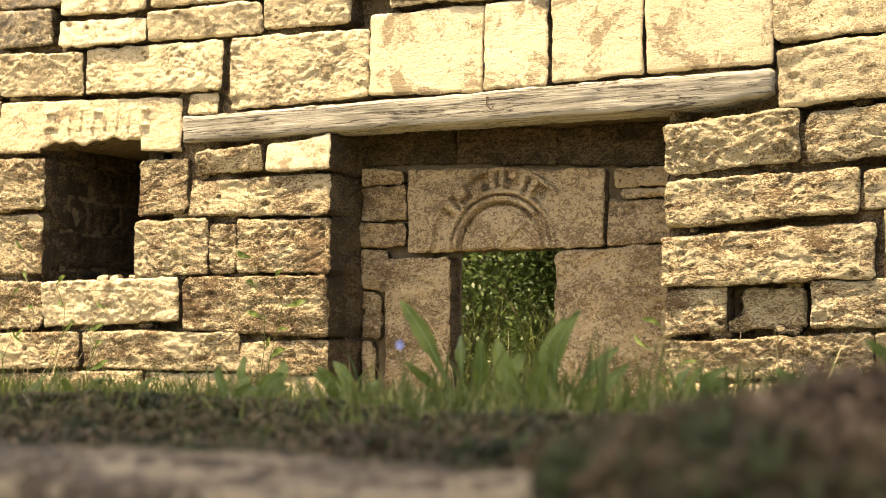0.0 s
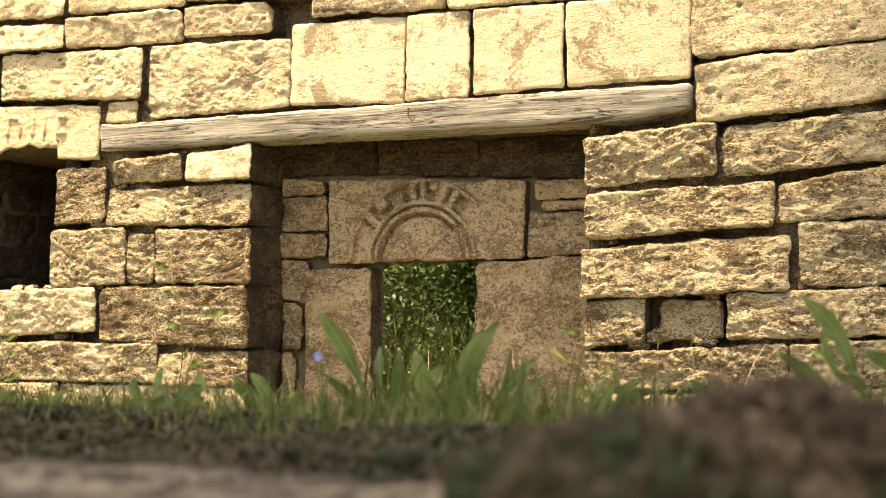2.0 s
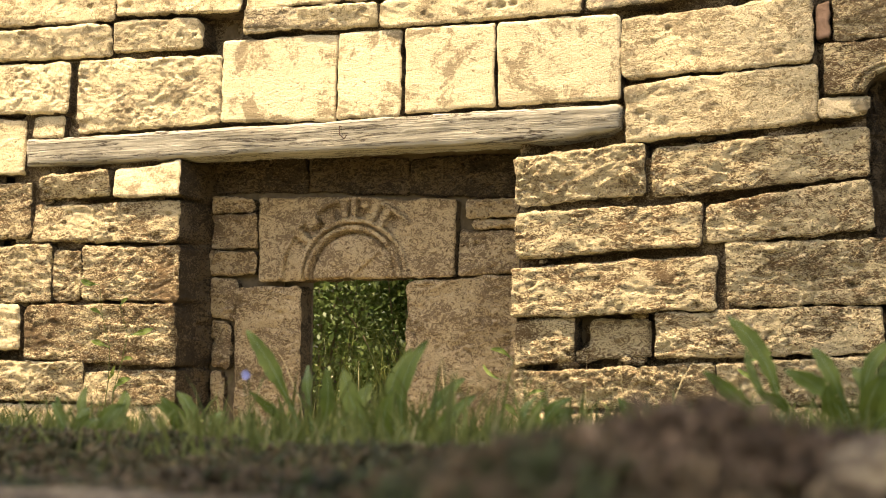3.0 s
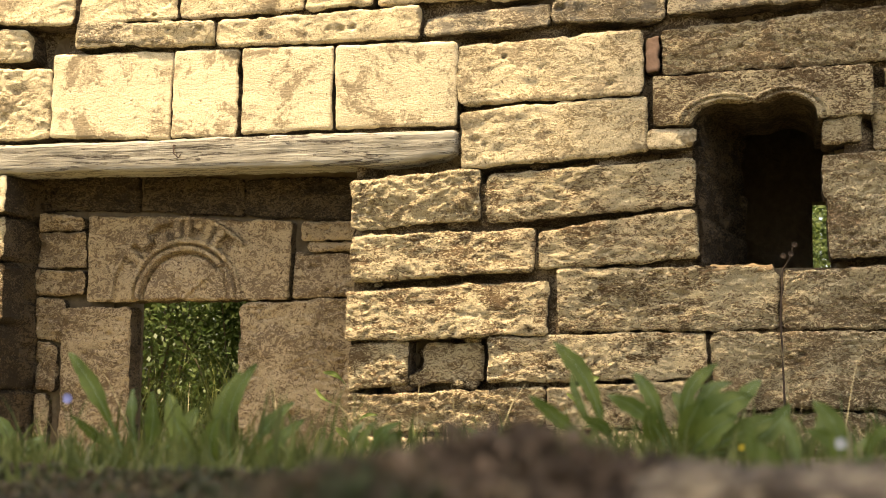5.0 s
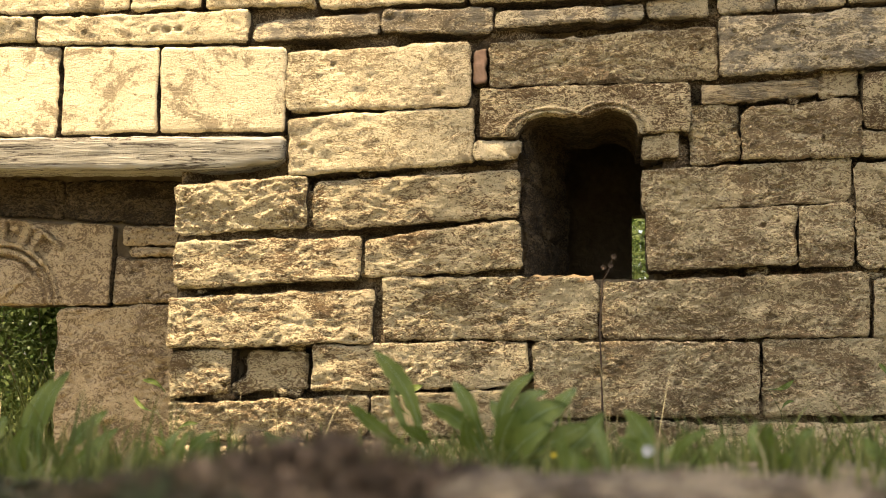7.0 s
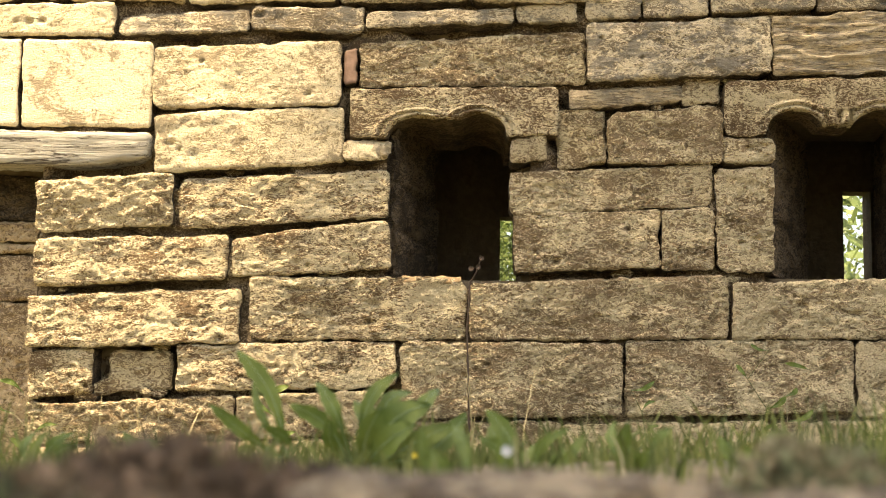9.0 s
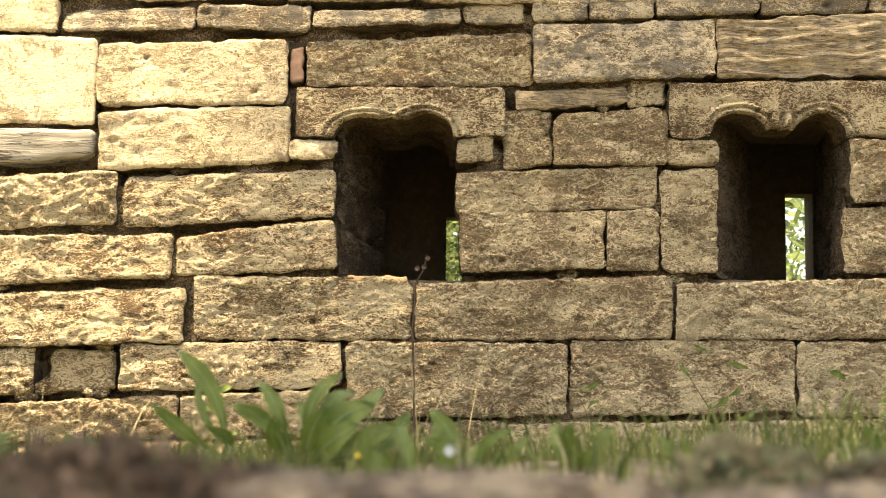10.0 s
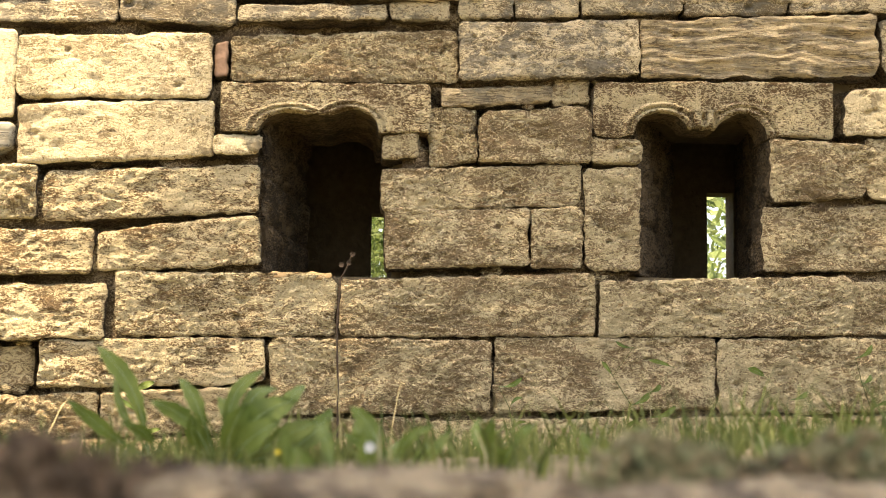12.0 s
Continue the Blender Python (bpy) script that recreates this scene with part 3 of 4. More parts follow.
# small stones wedged into the joints
rng = random.Random(4)
for courses in (UPPER_LEFT, WINDOW_ONE, LEFT_PIER, RIGHT_PIER, MIDDLE, BETWEEN, SLABS):
    for xl, xr, zbl, zbr, ztl, ztr in courses:
        for k in range(rng.randint(0, 2) if xr - xl > 0.3 else 0):
            u, w, h = rng.uniform(0.05, 0.9), rng.uniform(0.06, 0.16), rng.uniform(0.03, 0.06)
            x, z = lerp(xl, xr, u), lerp(zbl, zbr, u) - 0.012
            if not all(near_solid(x + a, z + b) for a in (-0.12, 0.12) for b in (-0.06, 0.06)):
                continue
            stone(wall, STONE_ROUGH, (x - w / 2, x + w / 2, z - h / 2, z - h / 2, z + h / 2, z + h / 2), y=8.055, relief=0.01, cell=0.016, depth=0.1, edge=0.02, name="chink_stone")
for x, z, w, h in ((-1.80, 1.66, 0.11, 0.16), (-1.79, 1.52, 0.08, 0.08), (-1.46, 1.30, 0.08, 0.2), (-6.29, 1.50, 0.08, 0.16), (-5.98, 2.30, 0.08, 0.3), (1.44, 1.08, 0.07, 0.1), (0.62, 2.3, 0.08, 0.1), (-6.36, 0.68, 0.07, 0.25)):
    stone(wall, STONE_ROUGH, (x - w / 2, x + w / 2, z - h / 2, z - h / 2, z + h / 2, z + h / 2), y=8.05, relief=0.016, depth=0.12, edge=0.03, name="chink_stone")


stone(wall, SILL_TILE, (-0.46, -0.09, 1.175, 1.18, 1.21, 1.214), relief=0.008, edge=0.014, proud=0.004, name="tile_fragment", label="orange tile fragment on the window sill")


for x, w in ((-7.22, 0.10), (-7.1, 0.07), (-6.9, 0.12)):
    stone(wall, STONE_BRIGHT, (x - w / 2, x + w / 2, 0.855, 0.86, 0.895, 0.90), y=8.07, relief=0.012, depth=0.08, edge=0.02, proud=0.0, name="chink_stone")


# carved window heads
def two_arches(arcs, base, floor, notches=()):
    def under(x):
        best = -9.0
        for c, r, h in arcs:
            k = (x - c) / r
            if abs(k) < 1:
                best = max(best, base + h * math.sqrt(1 - k * k))
        if arcs[0][0] < x < arcs[-1][0]:
            best = max(best, floor)
        return best

    def carve(x, z):
        h = 0.0
        for c, r, up in arcs:
            d = math.hypot((x - c) / r, (z - base) / up)
            if 1.0 < d < 1.5 and z > base - 0.02:
                h = max(h, 0.024 * abs(math.sin((d - 1.0) / 0.5 * math.pi * 2)))
        for x0 in notches:
            if abs(x - x0) < 0.012 and z < base + 0.15:
                h = -0.03
        return h

    return under, carve


def broken_edge(x):
    if not -7.79 < x < -6.77:
        return -9.0
    return 1.925 + 0.03 * abs(math.sin((x + 7.8) * 6.5)) + 0.012 * math.sin(x * 31)


def worn_letters(x, z):
    """Rubbed-out raised strokes on the window head."""
    mid = 2.145 - 0.045 * (x + 7.75)
    if not (-7.75 < x < -6.7 and abs(z - mid) < 0.075):
        return 0.0
    k = (x + 7.75) / 0.24
    upright = (k % 1.0) < 0.11 or 0.5 < (k % 1.0) < 0.6
    bar = int(k) % 2 == 0 and (k % 1.0) < 0.6 and (abs(z - mid - 0.06) < 0.014 or (int(k) % 4 == 0 and abs(z - mid + 0.06) < 0.014))
    return 0.017 if upright or bar else 0.0


stone(wall, STONE_PALE, ARCHES[0], relief=0.008, cell=0.010, under=broken_edge, carve=worn_letters, soffit=STONE_SHADED, proud=0.012, label="window head with a worn raised inscription and broken edge")
# the undersides of the window heads are coloured dark as if shaded
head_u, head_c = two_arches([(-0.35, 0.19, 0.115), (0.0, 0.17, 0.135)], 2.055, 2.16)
stone(wall, STONE_ROUGH, ARCHES[1], relief=0.010, cell=0.010, edge=0.014, under=head_u, carve=head_c, soffit=STONE_SHADED, proud=0.03, depth=1.0, label="window head carved with two small arches")
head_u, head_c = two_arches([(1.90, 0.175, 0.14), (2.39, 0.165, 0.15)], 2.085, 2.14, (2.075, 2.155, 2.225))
stone(wall, STONE_ROUGH, ARCHES[2], relief=0.010, cell=0.010, edge=0.014, under=head_u, carve=head_c, soffit=STONE_SHADED, proud=0.02, depth=0.28, label="window head carved with two arches and a stub of mullion")


# the doorway set back in its recess
def sunburst(x, z):
    """A half rosette in low relief: a worn disc, a double ring, and pairs of rays under an outer ring."""
    dx, dz = x + 3.94, z - 1.06
    r, ang = math.hypot(dx, dz), math.degrees(math.atan2(dz, dx))
    h = 0.0
    if r < 0.30:
        h = 0.012 * (1 - (r / 0.30) ** 4)
    elif r < 0.325:
        h = -0.014
    elif r < 0.36:
        h = 0.014
    elif r < 0.378:
        h = -0.006
    elif r < 0.41:
        h = 0.016
    elif r < 0.53 and 46 < ang < 150:
        ray = 57 < ang < 63 or 68 < ang < 75 or 86 < ang < 92 or 95 < ang < 101 or 139 < ang < 146
        block = 108 < ang < 120 and r < 0.475 or 123 < ang < 134 and r > 0.46 or 76 < ang < 83 and r > 0.48
        h = 0.013 if ray or block else -0.010
    elif 0.53 <= r < 0.56 and 40 < ang:
        h = 0.013
    if ang < 40:
        h *= 0.35
    return h * (2.5 + 1.6 * noise.noise(Vector((x * 5, 2, z * 5))))


# lintel, jambs and side stones: patina plus recess shade in one colour
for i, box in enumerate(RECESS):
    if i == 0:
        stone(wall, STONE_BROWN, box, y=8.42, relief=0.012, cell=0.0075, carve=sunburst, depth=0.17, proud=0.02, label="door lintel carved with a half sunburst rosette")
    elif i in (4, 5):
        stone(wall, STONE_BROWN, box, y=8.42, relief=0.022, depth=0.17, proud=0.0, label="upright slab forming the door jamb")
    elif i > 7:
        # stones behind the beam: its shadow is put into their darker colour
        stone(wall, STONE_SHADED, box, y=8.46, relief=0.03, depth=0.2, proud=0.0)
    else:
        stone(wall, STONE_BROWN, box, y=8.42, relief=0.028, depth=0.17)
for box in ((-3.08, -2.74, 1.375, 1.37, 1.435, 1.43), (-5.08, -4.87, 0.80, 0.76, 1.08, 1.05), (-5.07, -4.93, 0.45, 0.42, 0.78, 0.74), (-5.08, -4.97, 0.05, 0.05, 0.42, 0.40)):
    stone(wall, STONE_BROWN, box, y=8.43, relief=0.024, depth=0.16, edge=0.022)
# side faces of the recess and of the windows

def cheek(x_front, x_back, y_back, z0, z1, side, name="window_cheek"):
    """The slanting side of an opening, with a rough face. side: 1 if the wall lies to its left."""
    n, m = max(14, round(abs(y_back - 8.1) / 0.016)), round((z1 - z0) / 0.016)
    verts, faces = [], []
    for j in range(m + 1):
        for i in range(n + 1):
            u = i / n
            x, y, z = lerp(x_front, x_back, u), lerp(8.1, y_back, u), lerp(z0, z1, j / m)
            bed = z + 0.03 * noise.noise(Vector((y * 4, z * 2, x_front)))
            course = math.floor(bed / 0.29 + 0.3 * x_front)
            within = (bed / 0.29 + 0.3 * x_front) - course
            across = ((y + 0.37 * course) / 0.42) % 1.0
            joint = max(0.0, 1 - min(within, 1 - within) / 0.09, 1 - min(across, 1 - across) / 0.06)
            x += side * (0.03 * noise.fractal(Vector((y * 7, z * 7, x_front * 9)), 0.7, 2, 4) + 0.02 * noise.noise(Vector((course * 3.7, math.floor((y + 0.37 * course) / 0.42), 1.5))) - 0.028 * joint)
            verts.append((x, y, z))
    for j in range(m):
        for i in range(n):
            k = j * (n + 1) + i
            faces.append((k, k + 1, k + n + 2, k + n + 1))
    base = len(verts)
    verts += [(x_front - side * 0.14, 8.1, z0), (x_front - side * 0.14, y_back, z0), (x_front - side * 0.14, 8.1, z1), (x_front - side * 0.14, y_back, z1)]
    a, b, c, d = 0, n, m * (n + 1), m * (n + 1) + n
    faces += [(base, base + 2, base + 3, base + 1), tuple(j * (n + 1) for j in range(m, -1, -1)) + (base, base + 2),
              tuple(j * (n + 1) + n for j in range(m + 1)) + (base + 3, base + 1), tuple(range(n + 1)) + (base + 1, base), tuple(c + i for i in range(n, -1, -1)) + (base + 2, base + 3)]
    # the shade inside the opening is painted in by a dark stone
    return mesh_ob(name, verts, faces, STONE_SHADED, wall, "", True)


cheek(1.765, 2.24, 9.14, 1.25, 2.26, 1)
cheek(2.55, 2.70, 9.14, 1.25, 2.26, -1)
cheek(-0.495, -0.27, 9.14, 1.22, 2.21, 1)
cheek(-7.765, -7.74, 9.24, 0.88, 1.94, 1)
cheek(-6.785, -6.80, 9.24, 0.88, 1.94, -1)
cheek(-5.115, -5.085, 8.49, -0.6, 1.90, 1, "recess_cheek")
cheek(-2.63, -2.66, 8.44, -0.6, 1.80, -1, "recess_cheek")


# the timber over the recess
def timber_under(x):
    return 1.855 + 0.012 * math.sin(x * 2.1) + (0.05 * max(0.0, (x + 2.6) / 0.64) ** 2)


beam = stone(None, TIMBER, (-6.37, -1.965, 1.885, 1.86, 2.075, 2.065), relief=0.006, cell=0.022, edge=0.012, wobble=0.004, depth=0.24, proud=0.03, under=timber_under, name="timber_lintel")
tagged(beam, "weathered grey-white timber lintel beam spanning the doorway recess", "beam")


def tube(points, radius, sides=6, taper=1.0):
    """A round bar along points, thinner towards its end by taper."""
    verts, faces = [], []
    pts = [Vector(p) for p in points]
    for i, p in enumerate(pts):
        d = (pts[min(i + 1, len(pts) - 1)] - pts[max(i - 1, 0)]).normalized()
        s = d.cross(Vector((0.3, 0.9, 0.2))).normalized()
        q = d.cross(s)
        r = radius * lerp(1, taper, i / (len(pts) - 1))
        for k in range(sides):
            a = 2 * math.pi * k / sides
            verts.append(tuple(p + r * (math.cos(a) * s + math.sin(a) * q)))
    for i in range(len(pts) - 1):
        for k in range(sides):
            a, b = i * sides + k, i * sides + (k + 1) % sides
            faces.append((a, b, b + sides, a + sides))
    faces.append(tuple(range(sides - 1, -1, -1)))
    faces.append(tuple(len(verts) - sides + k for k in range(sides)))
    return verts, faces


mesh_ob("bent_nail", *tube([(-3.84, 7.98, 2.03), (-3.835, 7.935, 2.025), (-3.83, 7.93, 1.97), (-3.80, 7.935, 1.94), (-3.785, 7.94, 1.965)], 0.005), IRON, beam, "rusty bent nail")


# ---- ground ----
def ground_z(x, y):
    side = 0.03 * max(-3.0, min(2.0, x))
    if y < 0.8:
        z = 0.12
    elif y < 1.35:
        z = lerp(0.12, 0.345, (y - 0.8) / 0.55)
    elif y < 3.2:
        z = lerp(0.345, 0.36, (y - 1.35) / 1.85)
    elif y < 7.0:
        z = lerp(0.36, 0.02, (y - 3.2) / 3.8)
    else:
        z = lerp(0.02, -0.1, min(1.0, (y - 7.0) / 1.0))
    if y > 0.8:
        z += side * (1.0 if y < 7 else 0.0) * min(1.0, (y - 0.8) / 0.5) * (1 - max(0.0, min(1.0, (y - 5) / 2)))
    return z + 0.02 * noise.fractal(Vector((x * 1.7, y * 1.7, 4)), 0.8, 2, 3)


def axis(lo, hi, step, far):
    mid = list(np.arange(lo, hi + 1e-6, step))
    out = []
    d = step
    while d < far:
        d *= 1.7
        out.append(d)
    return [lo - d for d in reversed(out)] + mid + [hi + d for d in out]


gx, gy = axis(-9, 5, 0.15, 1500), axis(-1, 9, 0.12, 1500)
gv = [(x, y, ground_z(x, y)) for y in gy for x in gx]
gf = [(j * len(gx) + i, j * len(gx) + i + 1, (j + 1) * len(gx) + i + 1, (j + 1) * len(gx) + i) for j in range(len(gy) - 1) for i in range(len(gx) - 1)]
tagged(mesh_ob("ground", gv, gf, SOIL, None, "earthy ground sloping gently to the foot of the wall", True), category="ground", kind="structure")


# ---- ledge of stones beside the camera ----
def rock(name, centre, size, material, seed, turn=0.0, n=26, relief=0.10, sharp=6.0, dent=None):
    """A rough slab: a rounded block with uneven faces."""
    bm = bmesh.new()
    bmesh.ops.create_cube(bm, size=2.0)
    bmesh.ops.subdivide_edges(bm, edges=bm.edges[:], cuts=n, use_grid_fill=True)
    for v in bm.verts:
        p = v.co
        k = (abs(p.x) ** sharp + abs(p.y) ** sharp + abs(p.z) ** sharp) ** (1 / sharp)
        p = p / k
        d = noise.fractal(p * 1.6 + Vector((seed, 0, 0)), 0.7, 2.1, 4) * relief + 0.05 * noise.fractal(p * 7 + Vector((0, seed, 0)), 0.7, 2.1, 3)
        if dent:
            far = math.hypot(p.x - dent[0], (p.z - dent[1]) * 0.6)
            d -= 0.6 * max(0.0, 1 - far / dent[2]) if p.y < 0 else 0.0
        v.co = Vector((p.x * size[0] * (1 + 0.4 * d), p.y * size[1] * (1 + d), p.z * size[2] * (1 + d)))
    me = bpy.data.meshes.new(name)
    bm.to_mesh(me)
    bm.free()
    me.materials.append(material)
    me.polygons.foreach_set("use_smooth", [True] * len(me.polygons))
    ob = new(name, me)
    ob.matrix_world = pose(*centre, 0, 0, turn)
    return ob


LEDGE = [
    (-0.87, 1.03, 0.268, 0.45, 0.17, 0.115, 5),
    (-0.30, 1.09, 0.300, 0.125, 0.14, 0.125, -4),
    (0.02, 1.10, 0.327, 0.165, 0.15, 0.122, 1),
    (0.36, 1.10, 0.320, 0.172, 0.15, 0.12, -1),
    (0.74, 1.12, 0.316, 0.205, 0.16, 0.12, 1),
]
for i, (x, y, z, sx, sy, sz, turn) in enumerate(LEDGE):
    slab = rock("ledge_stone", (x, y, z), (sx, sy, sz), STONE_LEDGE, 3.7 * i + 1, turn, relief=0.05, sharp=9.0, dent=(0.55, 0.85, 0.2) if i == 2 else None)
    tagged(slab, "grey weathered stone of a low mossy ledge", "stone", "stones of the low ledge")


# ---- plants ----
def tufts(name, material, label, category, patches, seed, size=(0.006, 0.015)):
    """A low cushion of stonecrop: very many fleshy leaflets in small heads. patches: x, y, z, half-widths, height, heads."""
    rng = random.Random(seed)
    verts, faces = [], []
    for cx, cy, cz, wx, wy, hz, heads in patches:
        for _ in range(heads):
            a, r = rng.uniform(0, 2 * math.pi), math.sqrt(rng.random())
            x, y = cx + wx * r * math.cos(a), cy + wy * r * math.sin(a)
            top = cz + hz * (1 - 0.7 * r * r) * rng.uniform(0.55, 1.1)
            for _ in range(rng.randint(9, 14)):
                s = rng.uniform(*size)
                p = Vector((x + rng.gauss(0, s), y + rng.gauss(0, s), top - rng.random() * hz * 0.55))
                d = Vector((rng.gauss(0, 0.7), rng.gauss(0, 0.7), rng.uniform(0.2, 1.2))).normalized()
                e = d.orthogonal().normalized()
                g = d.cross(e)
                k = len(verts)
                verts += [tuple(p - d * s), tuple(p + d * s), tuple(p + e * s * 0.5), tuple(p + g * s * 0.5), tuple(p - e * s * 0.5), tuple(p - g * s * 0.5)]
                for q in range(4):
                    faces += [(k + 1, k + 2 + q, k + 2 + (q + 1) % 4), (k, k + 2 + (q + 1) % 4, k + 2 + q)]
    return tagged(mesh_ob(name, verts, faces, material), label, category, kind="stuff")


tufts("stonecrop", MOSS_BROWN, "brown and dull purple stonecrop cushions over the ledge", "stonecrop",
      [(-0.29, 1.00, 0.405, 0.13, 0.12, 0.05, 600), (-0.27, 0.90, 0.33, 0.15, 0.05, 0.09, 600), (-0.30, 1.3, 0.38, 0.2, 0.15, 0.06, 500),
       (-0.75, 1.45, 0.33, 0.45, 0.16, 0.05, 800), (-1.4, 1.6, 0.30, 0.5, 0.2, 0.05, 700), 
       (0.40, 1.36, 0.40, 0.1, 0.06, 0.05, 160), (0.62, 1.4, 0.40, 0.1, 0.06, 0.06, 160)], 5)
tufts("stonecrop", MOSS_GREEN, "grey-green stonecrop growing behind the ledge", "stonecrop",
      [(0.31, 1.38, 0.40, 0.08, 0.06, 0.075, 200), (0.5, 1.42, 0.40, 0.12, 0.07, 0.075, 300), (0.66, 1.42, 0.41, 0.1, 0.06, 0.09, 220)], 6)
tufts("stonecrop", MOSS_PINK, "faded pinkish-brown stonecrop seed heads on the ledge", "stonecrop",
      [(-0.22, 1.04, 0.43, 0.07, 0.05, 0.06, 90), (-0.26, 1.02, 0.425, 0.10, 0.08, 0.035, 120), (-0.15, 1.3, 0.40, 0.08, 0.05, 0.05, 110), (0.45, 1.36, 0.41, 0.1, 0.05, 0.03, 60)], 8, (0.005, 0.012))
tufts("moss", MOSS_DARK, "dark green and brown moss along the back of the ledge", "moss",
      [(-0.36, 0.90, 0.31, 0.12, 0.05, 0.08, 350), (-0.15, 0.90, 0.30, 0.06, 0.04, 0.07, 150), (-0.9, 1.35, 0.33, 0.5, 0.12, 0.035, 500), (-1.6, 1.9, 0.30, 0.7, 0.3, 0.06, 900),
       (-0.7, 1.9, 0.33, 0.5, 0.3, 0.055, 700), (-1.9, 2.4, 0.30, 0.9, 0.3, 0.06, 900), (0.1, 1.4, 0.385, 0.3, 0.1, 0.02, 250)], 7)


def blades(name, material, label, category, areas, seed, width=0.004):
    """Grass: bent, tapering blades. areas: x0, x1, y0, y1, blades, shortest, longest."""
    rng = random.Random(seed)
    verts, faces = [], []
    for x0, x1, y0, y1, n, lo, hi in areas:
        for _ in range(n):
            x, y = rng.uniform(x0, x1), rng.uniform(y0, y1)
            if noise.noise(Vector((x * 1.3, y * 1.3, seed))) + rng.uniform(-0.6, 0.6) < -0.25:
                continue
            z, h = ground_z(x, y) - 0.01, rng.uniform(lo, hi)
            a, lean = rng.uniform(0, 2 * math.pi), rng.uniform(0.05, 0.6) * h
            w = width * rng.uniform(0.6, 1.5)
            c, s = math.cos(a), math.sin(a)
            b = rng.uniform(0, math.pi)
            wx, wy = w * math.cos(b), w * math.sin(b)
            k = len(verts)
            for f, ww in ((0, 1.0), (0.4, 0.9), (0.75, 0.6)):
                px, py, pz = x + c * lean * f * f, y + s * lean * f * f, z + h * (f - 0.12 * f * f)
                verts += [(px - wx * ww, py - wy * ww, pz), (px + wx * ww, py + wy * ww, pz)]
            verts.append((x + c * lean, y + s * lean, z + h * 0.88))
            faces += [(k, k + 1, k + 3, k + 2), (k + 2, k + 3, k + 5, k + 4), (k + 4, k + 5, k + 6)]
    return tagged(mesh_ob(name, verts, faces, material), label, category, kind="stuff")


blades("grass", GRASS, "uneven green grass between the ledge and the wall", "grass",
       [(-3.2, 2.0, 2.0, 3.6, 5200, 0.03, 0.12), (-6.0, 3.0, 3.2, 6.0, 7000, 0.05, 0.18), (-9.0, 4.0, 5.5, 7.8, 5000, 0.05, 0.2), (-8.0, 4.0, 10.6, 14.0, 6000, 0.1, 0.4), (-6.5, -3.2, 9.1, 10.2, 900, 0.3, 1.15)], 11)
blades("tall_grass", GRASS, "long green grass blades among the dandelions", "grass", [(-1.75, -1.0, 2.7, 3.4, 150, 0.08, 0.24), (-0.65, 0.5, 2.4, 3.3, 150, 0.06, 0.16), (-3.2, -1.7, 2.8, 3.6, 150, 0.06, 0.15), (0.3, 1.4, 2.4, 4.0, 160, 0.06, 0.2), (0.5, 1.7, 2.3, 4.2, 260, 0.1, 0.24), (-2.6, -0.3, 1.5, 2.2, 160, 0.03, 0.08)], 15, 0.003)
blades("dry_grass", STRAW, "dry straw-coloured grass stalks in front of the wall", "grass", [(-9.0, 4.0, 5.0, 7.8, 260, 0.2, 0.65), (-3.0, 2.0, 1.8, 3.5, 250, 0.04, 0.14)], 12, 0.0022)


def leaf(parent, base, tip, width, sag=0.15, lobes=0.0, twist=0.0, material=None):
    """A strap-like leaf with a raised pale midrib, from its base to its tip."""
    base, tip = Vector(base), Vector(tip)
    n = 26
    along = tip - base
    side = along.cross(Vector((math.sin(twist), -math.cos(twist), 0.15))).normalized()
    face = side.cross(along.normalized())
    verts, faces, rib = [], [], []
    bow = 0.16 * math.sin(twist * 9 + width * 300)
    for i in range(n + 1):
        u = i / n
        w = width * 0.5 * max(0.14 * (1 - u) + 0.03, math.sin(math.pi * u ** 1.7) ** 0.8)
        if lobes:
            w *= 1 - lobes * ((u * 6.5 + twist) % 1.0) * (1 - 0.7 * u)
        p = base + along * u + face * (sag * along.length * math.sin(math.pi * u)) * 0.5 + side * (bow * along.length * math.sin(math.pi * u))
        p.z -= 0.9 * sag * along.length * max(0.0, u - 0.55) ** 2
        rib.append(p + face * 0.002)
        wave = 0.1 * width * math.sin(u * 14 + twist)
        verts += [tuple(p - side * w + face * (0.22 * w + wave)), tuple(p - face * 0.001), tuple(p + side * w + face * (0.22 * w - wave))]
    for i in range(n):
        k = 3 * i
        faces += [(k, k + 1, k + 4, k + 3), (k + 1, k + 2, k + 5, k + 4)]
    ob = mesh_ob("leaf", verts, faces, material or LEAF, parent, "", True)
    mesh_ob("midrib", *tube(rib, width * 0.035, 5, 0.3), RIB, ob)
    return ob


def rosette(name, label, category, centre, tips, seed, group=""):
    """A rosette of leaves. tips: x, z of the tip beside the centre, depth beside the centre, width."""
    plant = thing(name, label, category, group, centre)
    rng = random.Random(seed)
    for dx, dz, dy, w in tips:
        leaf(plant, (dx * 0.15, dy * 0.15, -0.01), (dx, dy, dz), 0.95 * w, rng.uniform(0.1, 0.45), rng.uniform(0.1, 0.5), rng.uniform(-0.5, 0.5))
    return plant


